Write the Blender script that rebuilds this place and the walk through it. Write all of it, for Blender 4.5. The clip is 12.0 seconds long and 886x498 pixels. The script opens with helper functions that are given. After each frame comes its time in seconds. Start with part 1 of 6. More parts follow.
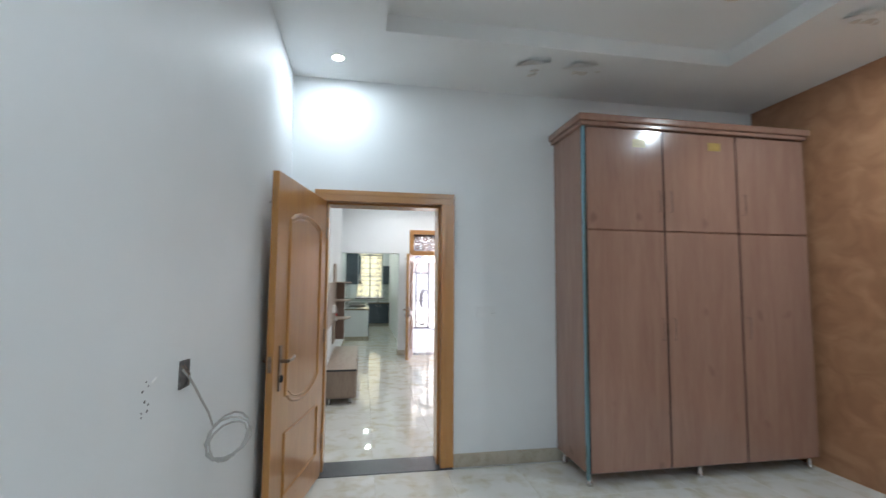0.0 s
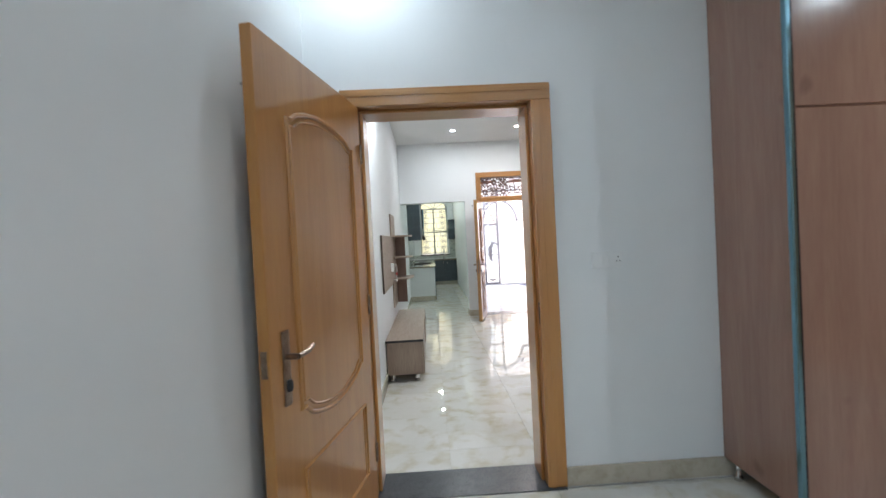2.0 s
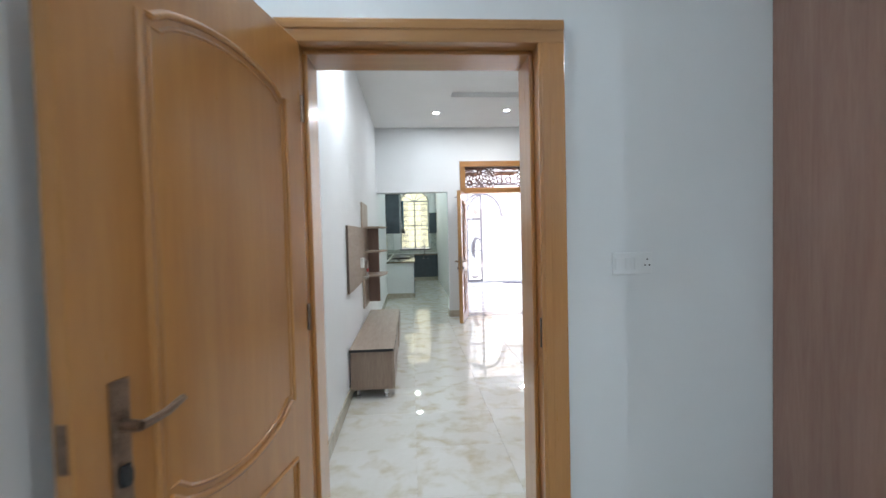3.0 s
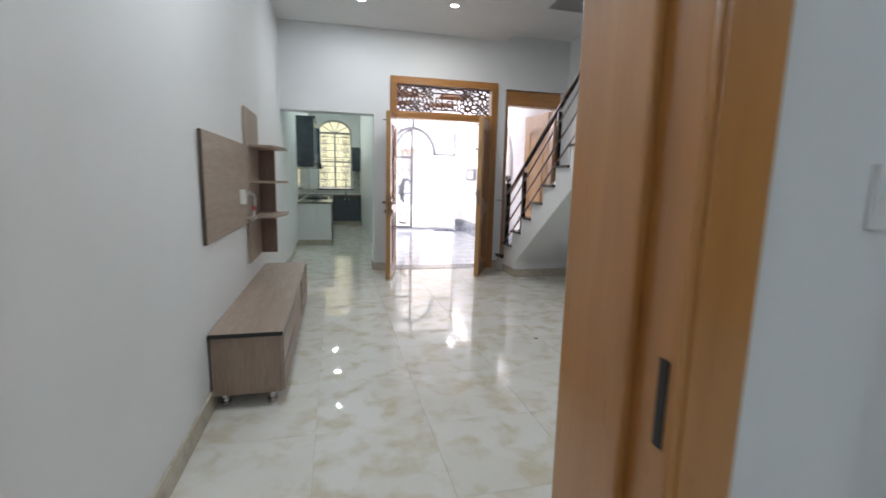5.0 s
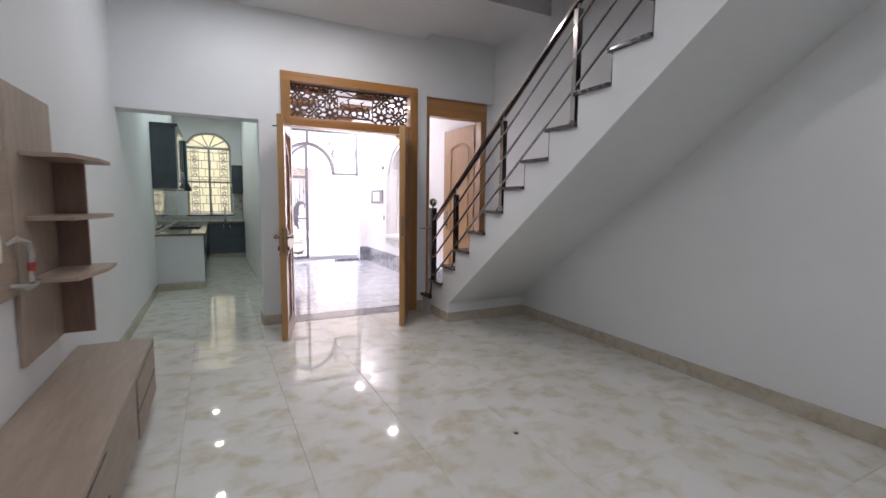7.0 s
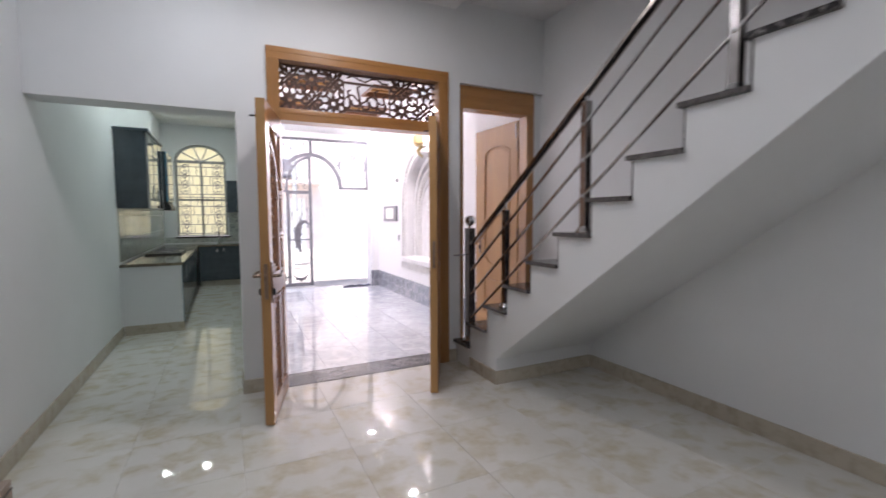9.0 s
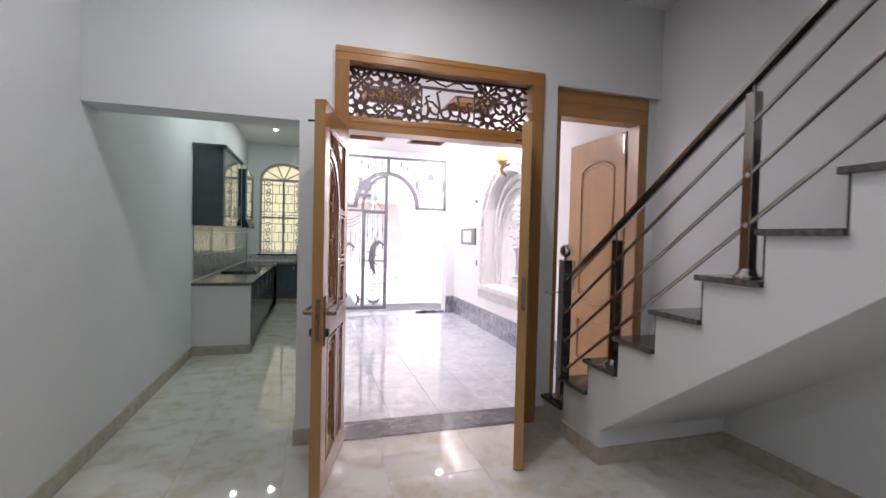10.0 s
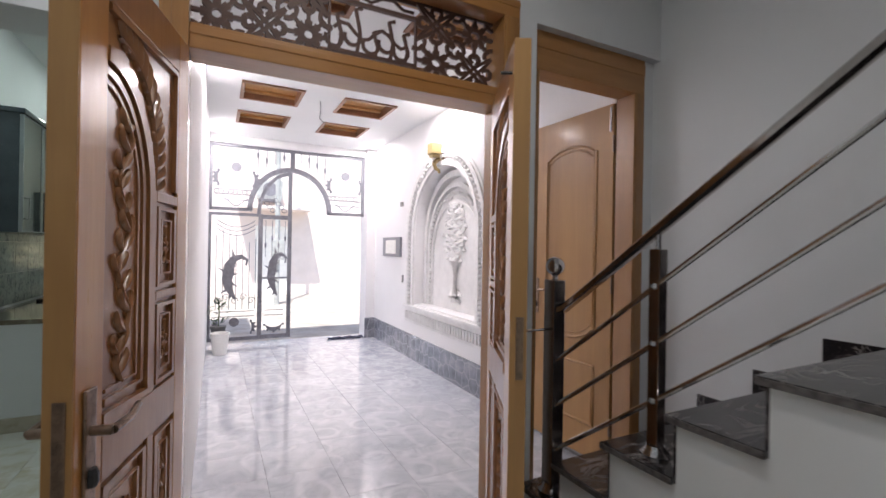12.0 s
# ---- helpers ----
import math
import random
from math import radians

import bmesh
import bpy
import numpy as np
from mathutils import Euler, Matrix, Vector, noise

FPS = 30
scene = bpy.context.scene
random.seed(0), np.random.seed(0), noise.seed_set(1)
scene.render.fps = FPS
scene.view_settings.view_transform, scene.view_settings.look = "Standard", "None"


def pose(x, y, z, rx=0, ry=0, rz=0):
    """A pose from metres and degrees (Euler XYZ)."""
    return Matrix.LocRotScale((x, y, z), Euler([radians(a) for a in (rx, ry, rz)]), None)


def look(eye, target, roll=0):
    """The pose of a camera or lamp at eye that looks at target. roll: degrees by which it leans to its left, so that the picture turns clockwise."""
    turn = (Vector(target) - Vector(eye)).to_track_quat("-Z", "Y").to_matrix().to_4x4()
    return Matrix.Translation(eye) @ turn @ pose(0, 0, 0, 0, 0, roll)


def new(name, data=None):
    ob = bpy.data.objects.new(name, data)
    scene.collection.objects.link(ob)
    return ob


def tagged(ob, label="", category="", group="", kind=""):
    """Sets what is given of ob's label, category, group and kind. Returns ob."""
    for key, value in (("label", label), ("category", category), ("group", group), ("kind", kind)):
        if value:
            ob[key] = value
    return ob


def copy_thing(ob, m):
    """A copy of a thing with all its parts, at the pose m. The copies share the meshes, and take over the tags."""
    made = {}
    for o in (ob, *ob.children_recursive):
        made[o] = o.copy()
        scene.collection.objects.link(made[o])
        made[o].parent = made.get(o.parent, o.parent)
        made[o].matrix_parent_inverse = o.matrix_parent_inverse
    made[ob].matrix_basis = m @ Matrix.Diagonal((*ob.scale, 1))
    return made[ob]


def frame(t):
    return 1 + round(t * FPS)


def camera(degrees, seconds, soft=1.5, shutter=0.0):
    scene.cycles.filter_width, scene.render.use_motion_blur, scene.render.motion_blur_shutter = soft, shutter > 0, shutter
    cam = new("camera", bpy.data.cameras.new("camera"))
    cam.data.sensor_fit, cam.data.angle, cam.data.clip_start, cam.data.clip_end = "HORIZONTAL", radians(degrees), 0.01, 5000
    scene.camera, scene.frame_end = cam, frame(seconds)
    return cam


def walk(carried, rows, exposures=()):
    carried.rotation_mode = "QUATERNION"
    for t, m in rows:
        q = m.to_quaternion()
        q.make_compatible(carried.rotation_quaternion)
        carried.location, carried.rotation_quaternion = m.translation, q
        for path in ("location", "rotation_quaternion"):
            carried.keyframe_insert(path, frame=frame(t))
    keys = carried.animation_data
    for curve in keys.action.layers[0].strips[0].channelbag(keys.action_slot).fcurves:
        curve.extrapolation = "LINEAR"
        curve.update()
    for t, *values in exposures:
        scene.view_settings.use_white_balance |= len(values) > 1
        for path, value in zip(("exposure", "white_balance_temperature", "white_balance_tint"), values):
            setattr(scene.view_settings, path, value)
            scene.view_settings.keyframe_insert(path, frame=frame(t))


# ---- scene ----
cam = camera(89.6, 12.0, shutter=0.5)
PATH = [
    (0, (0.431, 0.111, 1.47), (0.782, 2.074, 1.622), 0.39),
    (0.5, (0.445, 0.373, 1.461), (0.605, 2.363, 1.586), 0.76),
    (1, (0.426, 0.731, 1.419), (0.516, 2.729, 1.431), -0.89),
    (1.5, (0.423, 0.984, 1.41), (0.534, 2.981, 1.373), -3.03),
    (2, (0.48, 1.317, 1.383), (0.542, 3.316, 1.345), -2.95),
    (2.5, (0.532, 1.621, 1.391), (0.567, 3.619, 1.332), -1.28),
    (3, (0.546, 1.959, 1.369), (0.687, 3.953, 1.304), -1.38),
    (4.8, (0.664, 3.103, 1.237), (1.03, 5.056, 1.006), 1.3),
    (5, (0.654, 3.269, 1.242), (1.122, 5.19, 0.936), 1.3),
    (5.5, (0.661, 3.537, 1.245), (1.194, 5.438, 0.926), 0.4),
    (6, (0.674, 3.862, 1.254), (1.198, 5.767, 0.948), -0.9),
    (6.5, (0.696, 4.176, 1.27), (1.303, 6.067, 1.035), -0.5),
    (7, (0.747, 4.495, 1.286), (1.652, 6.266, 1.076), 0.7),
    (8.8, (1.058, 5.629, 1.312), (1.997, 7.391, 1.195), 0.0),
    (9, (1.066, 5.748, 1.316), (1.94, 7.541, 1.171), -0.24),
    (9.5, (1.159, 6.028, 1.303), (1.84, 7.904, 1.172), -0.17),
    (10, (1.251, 6.348, 1.358), (1.812, 8.267, 1.304), 1.37),
    (10.5, (1.309, 6.659, 1.359), (1.977, 8.544, 1.367), 0.31),
    (11, (1.41, 6.981, 1.35), (2.33, 8.757, 1.35), 1.08),
    (11.5, (1.518, 7.261, 1.367), (2.437, 9.038, 1.368), 0.78),
    (12, (1.556, 7.525, 1.351), (2.463, 9.307, 1.353), 0.99),
]
walk(cam, [(t, look(eye, target, roll)) for t, eye, target, roll in PATH], exposures=[(0.0, 2.85, 6500, 12), (1.0, 2.80, 6500, 12), (2.5, 2.81, 6500, 12), (3.0, 2.90, 6350, 12), (5.0, 2.46, 6500, 12), (5.5, 2.40, 6500, 12),
    (7.0, 2.27, 6550, 19), (9.0, 2.18, 6550, 20), (10.5, 2.07, 6650, 19), (11.2, 1.90, 6600, 16), (12.0, 1.72, 6600, 14)])

# ---- world, sun and lamps ----
world = bpy.data.worlds.new("world")
scene.world = world
world.use_nodes = True
wn = world.node_tree
sky = wn.nodes.new("ShaderNodeTexSky")
sky.sky_type, sky.sun_disc = "NISHITA", False
sky.sun_elevation, sky.sun_rotation = radians(62), radians(207)
wn.links.new(sky.outputs[0], wn.nodes["Background"].inputs[0])
wn.nodes["Background"].inputs[1].default_value = 0.10
sun = new("sun", bpy.data.lights.new("sun", "SUN"))
sun.data.energy, sun.data.angle, sun.data.color = 2.6, radians(0.5), (1.0, 0.95, 0.88)
sun.matrix_world = look((-4, 8, 30), (2.0, 20, 0))

DOWNLIGHTS = [  # x, y, z, watts
    # bedroom: the last two are unseen, added behind to fill the room
    (0.22, 3.36, 3.12, 1.0), (3.5, 1.95, 3.12, 2.8), (0.3, 0.2, 3.12, 2.2), (2.0, -0.9, 3.12, 4.7),
    # living room: the last, at x 2.45, is unseen and added to brighten
    (0.95, 8.42, 3.12, 1.8), (1.95, 8.3, 3.12, 2.6), (0.42, 5.3, 3.12, 3.6), (2.45, 5.0, 3.12, 1.4),
    (0.67, 11.5, 3.12, 2.3), (0.66, 13.1, 3.12, 1.3), (0.62, 14.5, 3.12, 1.5),
    # porch: the last, at x 1.62, is an unseen lamp added opposite its pair
    (3.5, 13.95, 2.9, 6.4), (1.62, 13.95, 2.9, 6.4), (3.5, 11.8, 2.9, 5.8), (1.62, 11.8, 2.9, 5.8),
]
for lx, ly, lz, watts in DOWNLIGHTS:
    lamp = new("downlight_beam", bpy.data.lights.new("downlight_beam", "AREA"))
    lamp.data.shape, lamp.data.size, lamp.data.energy = "DISK", 0.11 if ly > 9.5 else 0.05, watts
    lamp.data.color = (0.73, 0.895, 1.0) if ly < 3.7 else (0.98, 0.96, 0.93) if lx > 1.5 and ly < 9.3 else (0.87, 0.95, 1.0) if ly < 9.3 else (0.80, 1.0, 0.93) if lx < 1.4 else (1.0, 0.95, 0.985)
    lamp.matrix_world = pose(lx, ly, lz - 0.02)

# ---- helpers of this scene ----
def node_mat(name):
    m = bpy.data.materials.new(name)
    m.use_nodes = True
    nt = m.node_tree
    return m, nt, nt.nodes["Principled BSDF"]


def link(nt, a, b):
    nt.links.new(a, b)


def coords(nt, scale=(1, 1, 1), per_piece=False):
    tc = nt.nodes.new("ShaderNodeTexCoord")
    mp = nt.nodes.new("ShaderNodeMapping")
    mp.inputs["Scale"].default_value = scale
    if per_piece:
        info = nt.nodes.new("ShaderNodeObjectInfo")
        mul = nt.nodes.new("ShaderNodeVectorMath")
        mul.operation = "SCALE"
        mul.inputs[0].default_value = (37.0, 71.0, 13.0)
        link(nt, info.outputs["Random"], mul.inputs["Scale"])
        link(nt, mul.outputs[0], mp.inputs["Location"])
    link(nt, tc.outputs["Object"], mp.inputs["Vector"])
    return mp.outputs[0]


def noise_tex(nt, vec, scale, detail=4.0, rough=0.55, distort=0.0):
    n = nt.nodes.new("ShaderNodeTexNoise")
    n.inputs["Scale"].default_value, n.inputs["Detail"].default_value = scale, detail
    n.inputs["Roughness"].default_value, n.inputs["Distortion"].default_value = rough, distort
    link(nt, vec, n.inputs["Vector"])
    return n.outputs["Fac"]


def ramp(nt, fac, stops):
    r = nt.nodes.new("ShaderNodeValToRGB")
    while len(r.color_ramp.elements) < len(stops):
        r.color_ramp.elements.new(0.5)
    for e, (p, c) in zip(r.color_ramp.elements, stops):
        e.position, e.color = p, (*c, 1) if len(c) == 3 else c
    link(nt, fac, r.inputs[0])
    return r.outputs[0]


def blend(nt, fac, a, b, mode="MIX"):
    m = nt.nodes.new("ShaderNodeMix")
    m.data_type, m.blend_type = "RGBA", mode
    for sock, v in ((m.inputs[0], fac), (m.inputs[6], a), (m.inputs[7], b)):
        if isinstance(v, (int, float)):
            sock.default_value = v
        elif isinstance(v, tuple):
            sock.default_value = (*v, 1)
        else:
            link(nt, v, sock)
    return m.outputs[2]


def bump(nt, bsdf, height, strength, distance=0.01):
    b = nt.nodes.new("ShaderNodeBump")
    b.inputs["Strength"].default_value, b.inputs["Distance"].default_value = strength, distance
    link(nt, height, b.inputs["Height"])
    link(nt, b.outputs[0], bsdf.inputs["Normal"])


def grey(v):
    return (v, v, v)


def plain(name, col, rough=0.5, metal=0.0, vary=0.12, scale=9.0, bumps=0.0, coat=0.0):
    """A simple surface with two scales of slight variation."""
    m, nt, p = node_mat(name)
    v = coords(nt)
    a = noise_tex(nt, v, scale)
    b = noise_tex(nt, v, scale * 14, 3.0)
    dark = tuple(c * (1 - vary * 2) for c in col)
    light = tuple(min(1, c * (1 + vary)) for c in col)
    c = ramp(nt, a, [(0.3, dark), (0.7, light)])
    c = blend(nt, 0.18, c, ramp(nt, b, [(0.3, dark), (0.7, light)]))
    link(nt, c, p.inputs["Base Color"])
    r = ramp(nt, b, [(0.3, grey(max(0.02, rough - 0.07))), (0.7, grey(min(1, rough + 0.07)))])
    link(nt, r, p.inputs["Roughness"])
    p.inputs["Metallic"].default_value = metal
    p.inputs["Coat Weight"].default_value = coat
    if bumps:
        bump(nt, p, b, bumps, 0.002)
    return m


def wood(name, dark, light, scale=(14, 14, 1.1), rough=0.35, coat=0.3, fine=1.0, knots=0.0, per_piece=False, polish=0.15):
    m, nt, p = node_mat(name)
    v = coords(nt, scale, per_piece)
    a = noise_tex(nt, v, 1.3, 6.0, 0.62, 0.8)
    v2 = coords(nt, tuple(s * 6 for s in scale), per_piece)
    b = noise_tex(nt, v2, 1.6, 4.0, 0.6)
    c = ramp(nt, a, [(0.25, dark), (0.5, tuple((x + y) / 2 for x, y in zip(dark, light))), (0.72, light)])
    c = blend(nt, 0.45 * fine, c, ramp(nt, b, [(0.3, dark), (0.65, light)]))
    if knots:
        k = noise_tex(nt, coords(nt, (1, 1, 0.8), per_piece), 5.5, 1.0)
        c = blend(nt, ramp(nt, k, [(0.70, grey(0)), (0.78, grey(knots))]), c, tuple(x * 0.45 for x in dark))
    link(nt, c, p.inputs["Base Color"])
    link(nt, ramp(nt, b, [(0.2, grey(rough + 0.08)), (0.8, grey(rough - 0.05))]), p.inputs["Roughness"])
    p.inputs["Coat Weight"].default_value, p.inputs["Coat Roughness"].default_value = coat, polish
    bump(nt, p, b, 0.08, 0.001)
    return m


def marble_tile(name, base, vein, patch, rough=0.07, size=1.0, per_piece=True):
    m, nt, p = node_mat(name)
    v = coords(nt, (size, size, size), per_piece)
    a = noise_tex(nt, v, 2.6, 5.0, 0.55, 0.4)
    b = noise_tex(nt, v, 9.0, 3.0, 0.5, 0.25)
    c = ramp(nt, a, [(0.38, base), (0.62, vein)])
    spots = blend(nt, 0.5, ramp(nt, b, [(0.47, grey(0)), (0.64, grey(1))]), ramp(nt, noise_tex(nt, v, 21, 4.0, 0.6), [(0.35, grey(0)), (0.65, grey(1))]), "MULTIPLY")
    c = blend(nt, spots, c, patch)
    c = blend(nt, 0.25, c, ramp(nt, noise_tex(nt, v, 45, 3.0), [(0.3, vein), (0.7, base)]))
    link(nt, c, p.inputs["Base Color"])
    p.inputs["Specular IOR Level"].default_value = 0.38
    link(nt, ramp(nt, noise_tex(nt, v, 6.0), [(0.3, grey(rough)), (0.75, grey(rough + 0.03))]), p.inputs["Roughness"])
    return m


def granite(name, base, fleck, vein, rough=0.13):
    """Polished dark stone: fine mineral flecks, clouds, and long pale veins that sweep and break off."""
    m, nt, p = node_mat(name)
    v = coords(nt)
    c = ramp(nt, noise_tex(nt, v, 5.0, 5.0, 0.6, 0.6), [(0.35, base), (0.7, fleck)])
    c = blend(nt, ramp(nt, noise_tex(nt, v, 130, 3.0), [(0.60, grey(0)), (0.72, grey(0.5))]), c, tuple(min(1, x * 4) for x in fleck))
    w = noise_tex(nt, coords(nt, (1.1, 3.2, 2.0)), 2.3, 6.0, 0.62, 1.3)
    band = ramp(nt, w, [(0.475, grey(0)), (0.50, grey(1)), (0.525, grey(0))])
    here = ramp(nt, noise_tex(nt, v, 3.1, 2.0), [(0.40, grey(0)), (0.56, grey(0.85))])
    c = blend(nt, blend(nt, 1.0, band, here, "MULTIPLY"), c, vein)
    link(nt, c, p.inputs["Base Color"])
    link(nt, ramp(nt, w, [(0.3, grey(rough)), (0.7, grey(rough + 0.08))]), p.inputs["Roughness"])
    return m


def paint(name, col, rough=0.55):
    """Rolled wall paint: faint roller grain, broad unevenness of the coat."""
    m, nt, p = node_mat(name)
    v = coords(nt)
    a = noise_tex(nt, v, 1.1, 5.0)
    g = noise_tex(nt, v, 160, 2.0)
    lo, hi = tuple(c * 0.955 for c in col), tuple(min(1, c * 1.02) for c in col)
    c = ramp(nt, a, [(0.3, lo), (0.7, hi)])
    s = noise_tex(nt, coords(nt, (1.3, 1.3, 0.5)), 3.0, 8.0, 0.7)
    c = blend(nt, ramp(nt, s, [(0.62, grey(0)), (0.85, grey(0.35))]), c, tuple(x * 0.86 for x in col))
    link(nt, c, p.inputs["Base Color"])
    p.inputs["Roughness"].default_value = rough
    bump(nt, p, g, 0.12, 0.001)
    return m


# ---- materials ----
M_WALL = paint("wall_paint", (0.76, 0.78, 0.79))
M_CEIL = paint("ceiling_paint", (0.80, 0.81, 0.81), 0.7)
M_PORCHWALL = paint("porch_paint", (0.84, 0.83, 0.83), 0.6)
M_TILE = marble_tile("cream_marble_tile", (0.68, 0.675, 0.645), (0.62, 0.61, 0.56), (0.49, 0.435, 0.295), 0.016, 0.72)
M_GROUT = plain("grout", (0.70, 0.685, 0.63), 0.8)
M_SKIRT = marble_tile("skirting_tile", (0.52, 0.48, 0.40), (0.47, 0.42, 0.34), (0.38, 0.32, 0.24), 0.2, 1.6, False)
M_GRANITE = granite("dark_granite", (0.018, 0.017, 0.019), (0.040, 0.035, 0.037), (0.36, 0.34, 0.33))
M_THRESH = plain("slate_threshold", (0.055, 0.06, 0.07), 0.3, vary=0.2, scale=14)
M_OAK = wood("varnished_door_wood", (0.415, 0.172, 0.045), (0.54, 0.258, 0.073), (9, 9, 0.7), 0.3, 0.75, 0.5, polish=0.1)
# yellower copy of the door wood, with daylight put into its colour
M_OAKY = wood("daylit_varnished_wood", (0.37, 0.19, 0.068), (0.47, 0.26, 0.092), (9, 9, 0.7), 0.42, 0.2, 0.45)
M_FRAME = wood("dark_varnished_frame_wood", (0.28, 0.125, 0.04), (0.41, 0.205, 0.065), (9, 9, 0.7), 0.3, 0.6, 0.5, polish=0.1)
M_OAKH = wood("varnished_frame_wood", (0.33, 0.14, 0.042), (0.46, 0.225, 0.068), (0.7, 9, 9), 0.32, 0.55, 0.5, polish=0.2)
M_CARVED = wood("carved_door_wood", (0.25, 0.10, 0.034), (0.37, 0.17, 0.062), (9, 9, 0.8), 0.32, 0.6, 0.5, polish=0.12)
M_LATT = wood("dark_fretwork_wood", (0.055, 0.028, 0.022), (0.115, 0.055, 0.036), (3, 9, 9), 0.5, 0.05)
M_LAMI = wood("wardrobe_laminate", (0.262, 0.14, 0.102), (0.368, 0.212, 0.158), (9, 9, 0.8), 0.16, 0.5, 0.6, 0.4)
M_CONS = wood("console_laminate", (0.235, 0.175, 0.135), (0.36, 0.28, 0.225), (6, 0.7, 6), 0.45, 0.05, 0.6, 0.5)
M_CONSV = wood("panel_laminate", (0.27, 0.20, 0.15), (0.39, 0.305, 0.24), (6, 0.6, 6), 0.45, 0.05, 0.5, 0.5)
M_CHROME = plain("stainless_steel", (0.62, 0.62, 0.63), 0.16, 1.0, 0.05)
M_DARKSTEEL = plain("dark_plated_steel", (0.40, 0.365, 0.35), 0.17, 1.0, 0.10)
# blue base colour stands in for cyan reflections on the wardrobe's corner strip
M_ALU = plain("aluminium_edging", (0.20, 0.37, 0.45), 0.16, 1.0, 0.02, 1.0)
M_BRONZE = plain("antique_bronze", (0.31, 0.225, 0.17), 0.32, 0.9, 0.2, 30)
M_BLACK = plain("black_plastic", (0.02, 0.02, 0.022), 0.4)
M_WHITEP = plain("white_plastic", (0.80, 0.79, 0.75), 0.3, vary=0.04)
M_CABLE = plain("cream_cable", (0.40, 0.385, 0.365), 0.45, vary=0.06)
# iron lightened to grey-blue: the haze over the gate is in its colour
M_IRON = plain("hazed_gate_iron", (0.20, 0.20, 0.225), 0.4, 0.0, 0.15, 20)
M_BLUECAB = plain("dark_blue_gloss_board", (0.045, 0.061, 0.076), 0.22, vary=0.12, coat=0.4)
M_TEAL = plain("teal_edging", (0.025, 0.22, 0.36), 0.3, vary=0.1)


M_STONE_EDGE = plain("unpolished_stone_edge", (0.13, 0.12, 0.118), 0.75, vary=0.35, scale=45, bumps=0.5)
M_RAIL = plain("polished_steel_handrail", (0.46, 0.415, 0.385), 0.14, 1.0, 0.12, 5)


# ---- mesh helpers ----
def box(bm, x0, y0, z0, x1, y1, z1, bev=0.0):
    vs = [bm.verts.new((x, y, z)) for z in (z0, z1) for y in (y0, y1) for x in (x0, x1)]
    fs = [bm.faces.new([vs[i] for i in q]) for q in ((0, 2, 3, 1), (4, 5, 7, 6), (0, 1, 5, 4), (2, 6, 7, 3), (0, 4, 6, 2), (1, 3, 7, 5))]
    if bev:
        es = list({e for f in fs for e in f.edges})
        bmesh.ops.bevel(bm, geom=es, offset=bev, segments=2, affect="EDGES", profile=0.6)
    return bm


def prism(bm, pts, axis, a, b):
    """A polygon given in the two other axes, drawn out along axis from a to b."""
    def put(u, v, w):
        return {"x": (w, u, v), "y": (u, w, v), "z": (u, v, w)}[axis]
    lo = [bm.verts.new(put(u, v, a)) for u, v in pts]
    hi = [bm.verts.new(put(u, v, b)) for u, v in pts]
    n = len(pts)
    bm.faces.new(lo)
    bm.faces.new(hi)
    for i in range(n):
        bm.faces.new((lo[i], lo[(i + 1) % n], hi[(i + 1) % n], hi[i]))
    return bm


def tube(bm, pts, r, n=6, closed=False, flat=1.0):
    """A round bar along points; r may be one radius or one a point."""
    pts = [Vector(p) for p in pts]
    k = len(pts)
    rings, up = [], None
    for i, p in enumerate(pts):
        a = pts[(i - 1) % k] if closed or i else p
        b = pts[(i + 1) % k] if closed or i < k - 1 else p
        d = (b - a).normalized() if (b - a).length > 1e-9 else Vector((0, 0, 1))
        if up is None:
            up = d.orthogonal().normalized()
        up = (up - d * up.dot(d))
        up = up.normalized() if up.length > 1e-6 else d.orthogonal().normalized()
        side = d.cross(up)
        rad = r[i] if isinstance(r, (list, tuple)) else r
        rings.append([bm.verts.new(p + rad * (math.cos(t) * up + flat * math.sin(t) * side)) for t in (2 * math.pi * j / n for j in range(n))])
    for i in range(k if closed else k - 1):
        q, s = rings[i], rings[(i + 1) % k]
        for j in range(n):
            bm.faces.new((q[j], q[(j + 1) % n], s[(j + 1) % n], s[j]))
    if not closed:
        bm.faces.new(rings[0][::-1])
        bm.faces.new(rings[-1])
    return bm


def strip(bm, pts, w, lay, d0, d1, closed=False):
    """A flat band of width w along points of a plane; lay(u, v, d) puts them into space."""
    k = len(pts)
    rows = []
    for i, p in enumerate(pts):
        a = pts[(i - 1) % k] if closed or i else p
        b = pts[(i + 1) % k] if closed or i < k - 1 else p
        dx, dy = b[0] - a[0], b[1] - a[1]
        l = math.hypot(dx, dy) or 1
        nx, ny = -dy / l * w / 2, dx / l * w / 2
        rows.append([bm.verts.new(lay(p[0] + s * nx, p[1] + s * ny, d)) for s, d in ((1, d0), (-1, d0), (-1, d1), (1, d1))])
    for i in range(k if closed else k - 1):
        q, s = rows[i], rows[(i + 1) % k]
        for j in range(4):
            bm.faces.new((q[j], q[(j + 1) % 4], s[(j + 1) % 4], s[j]))
    if not closed:
        bm.faces.new(rows[0][::-1])
        bm.faces.new(rows[-1])
    return bm


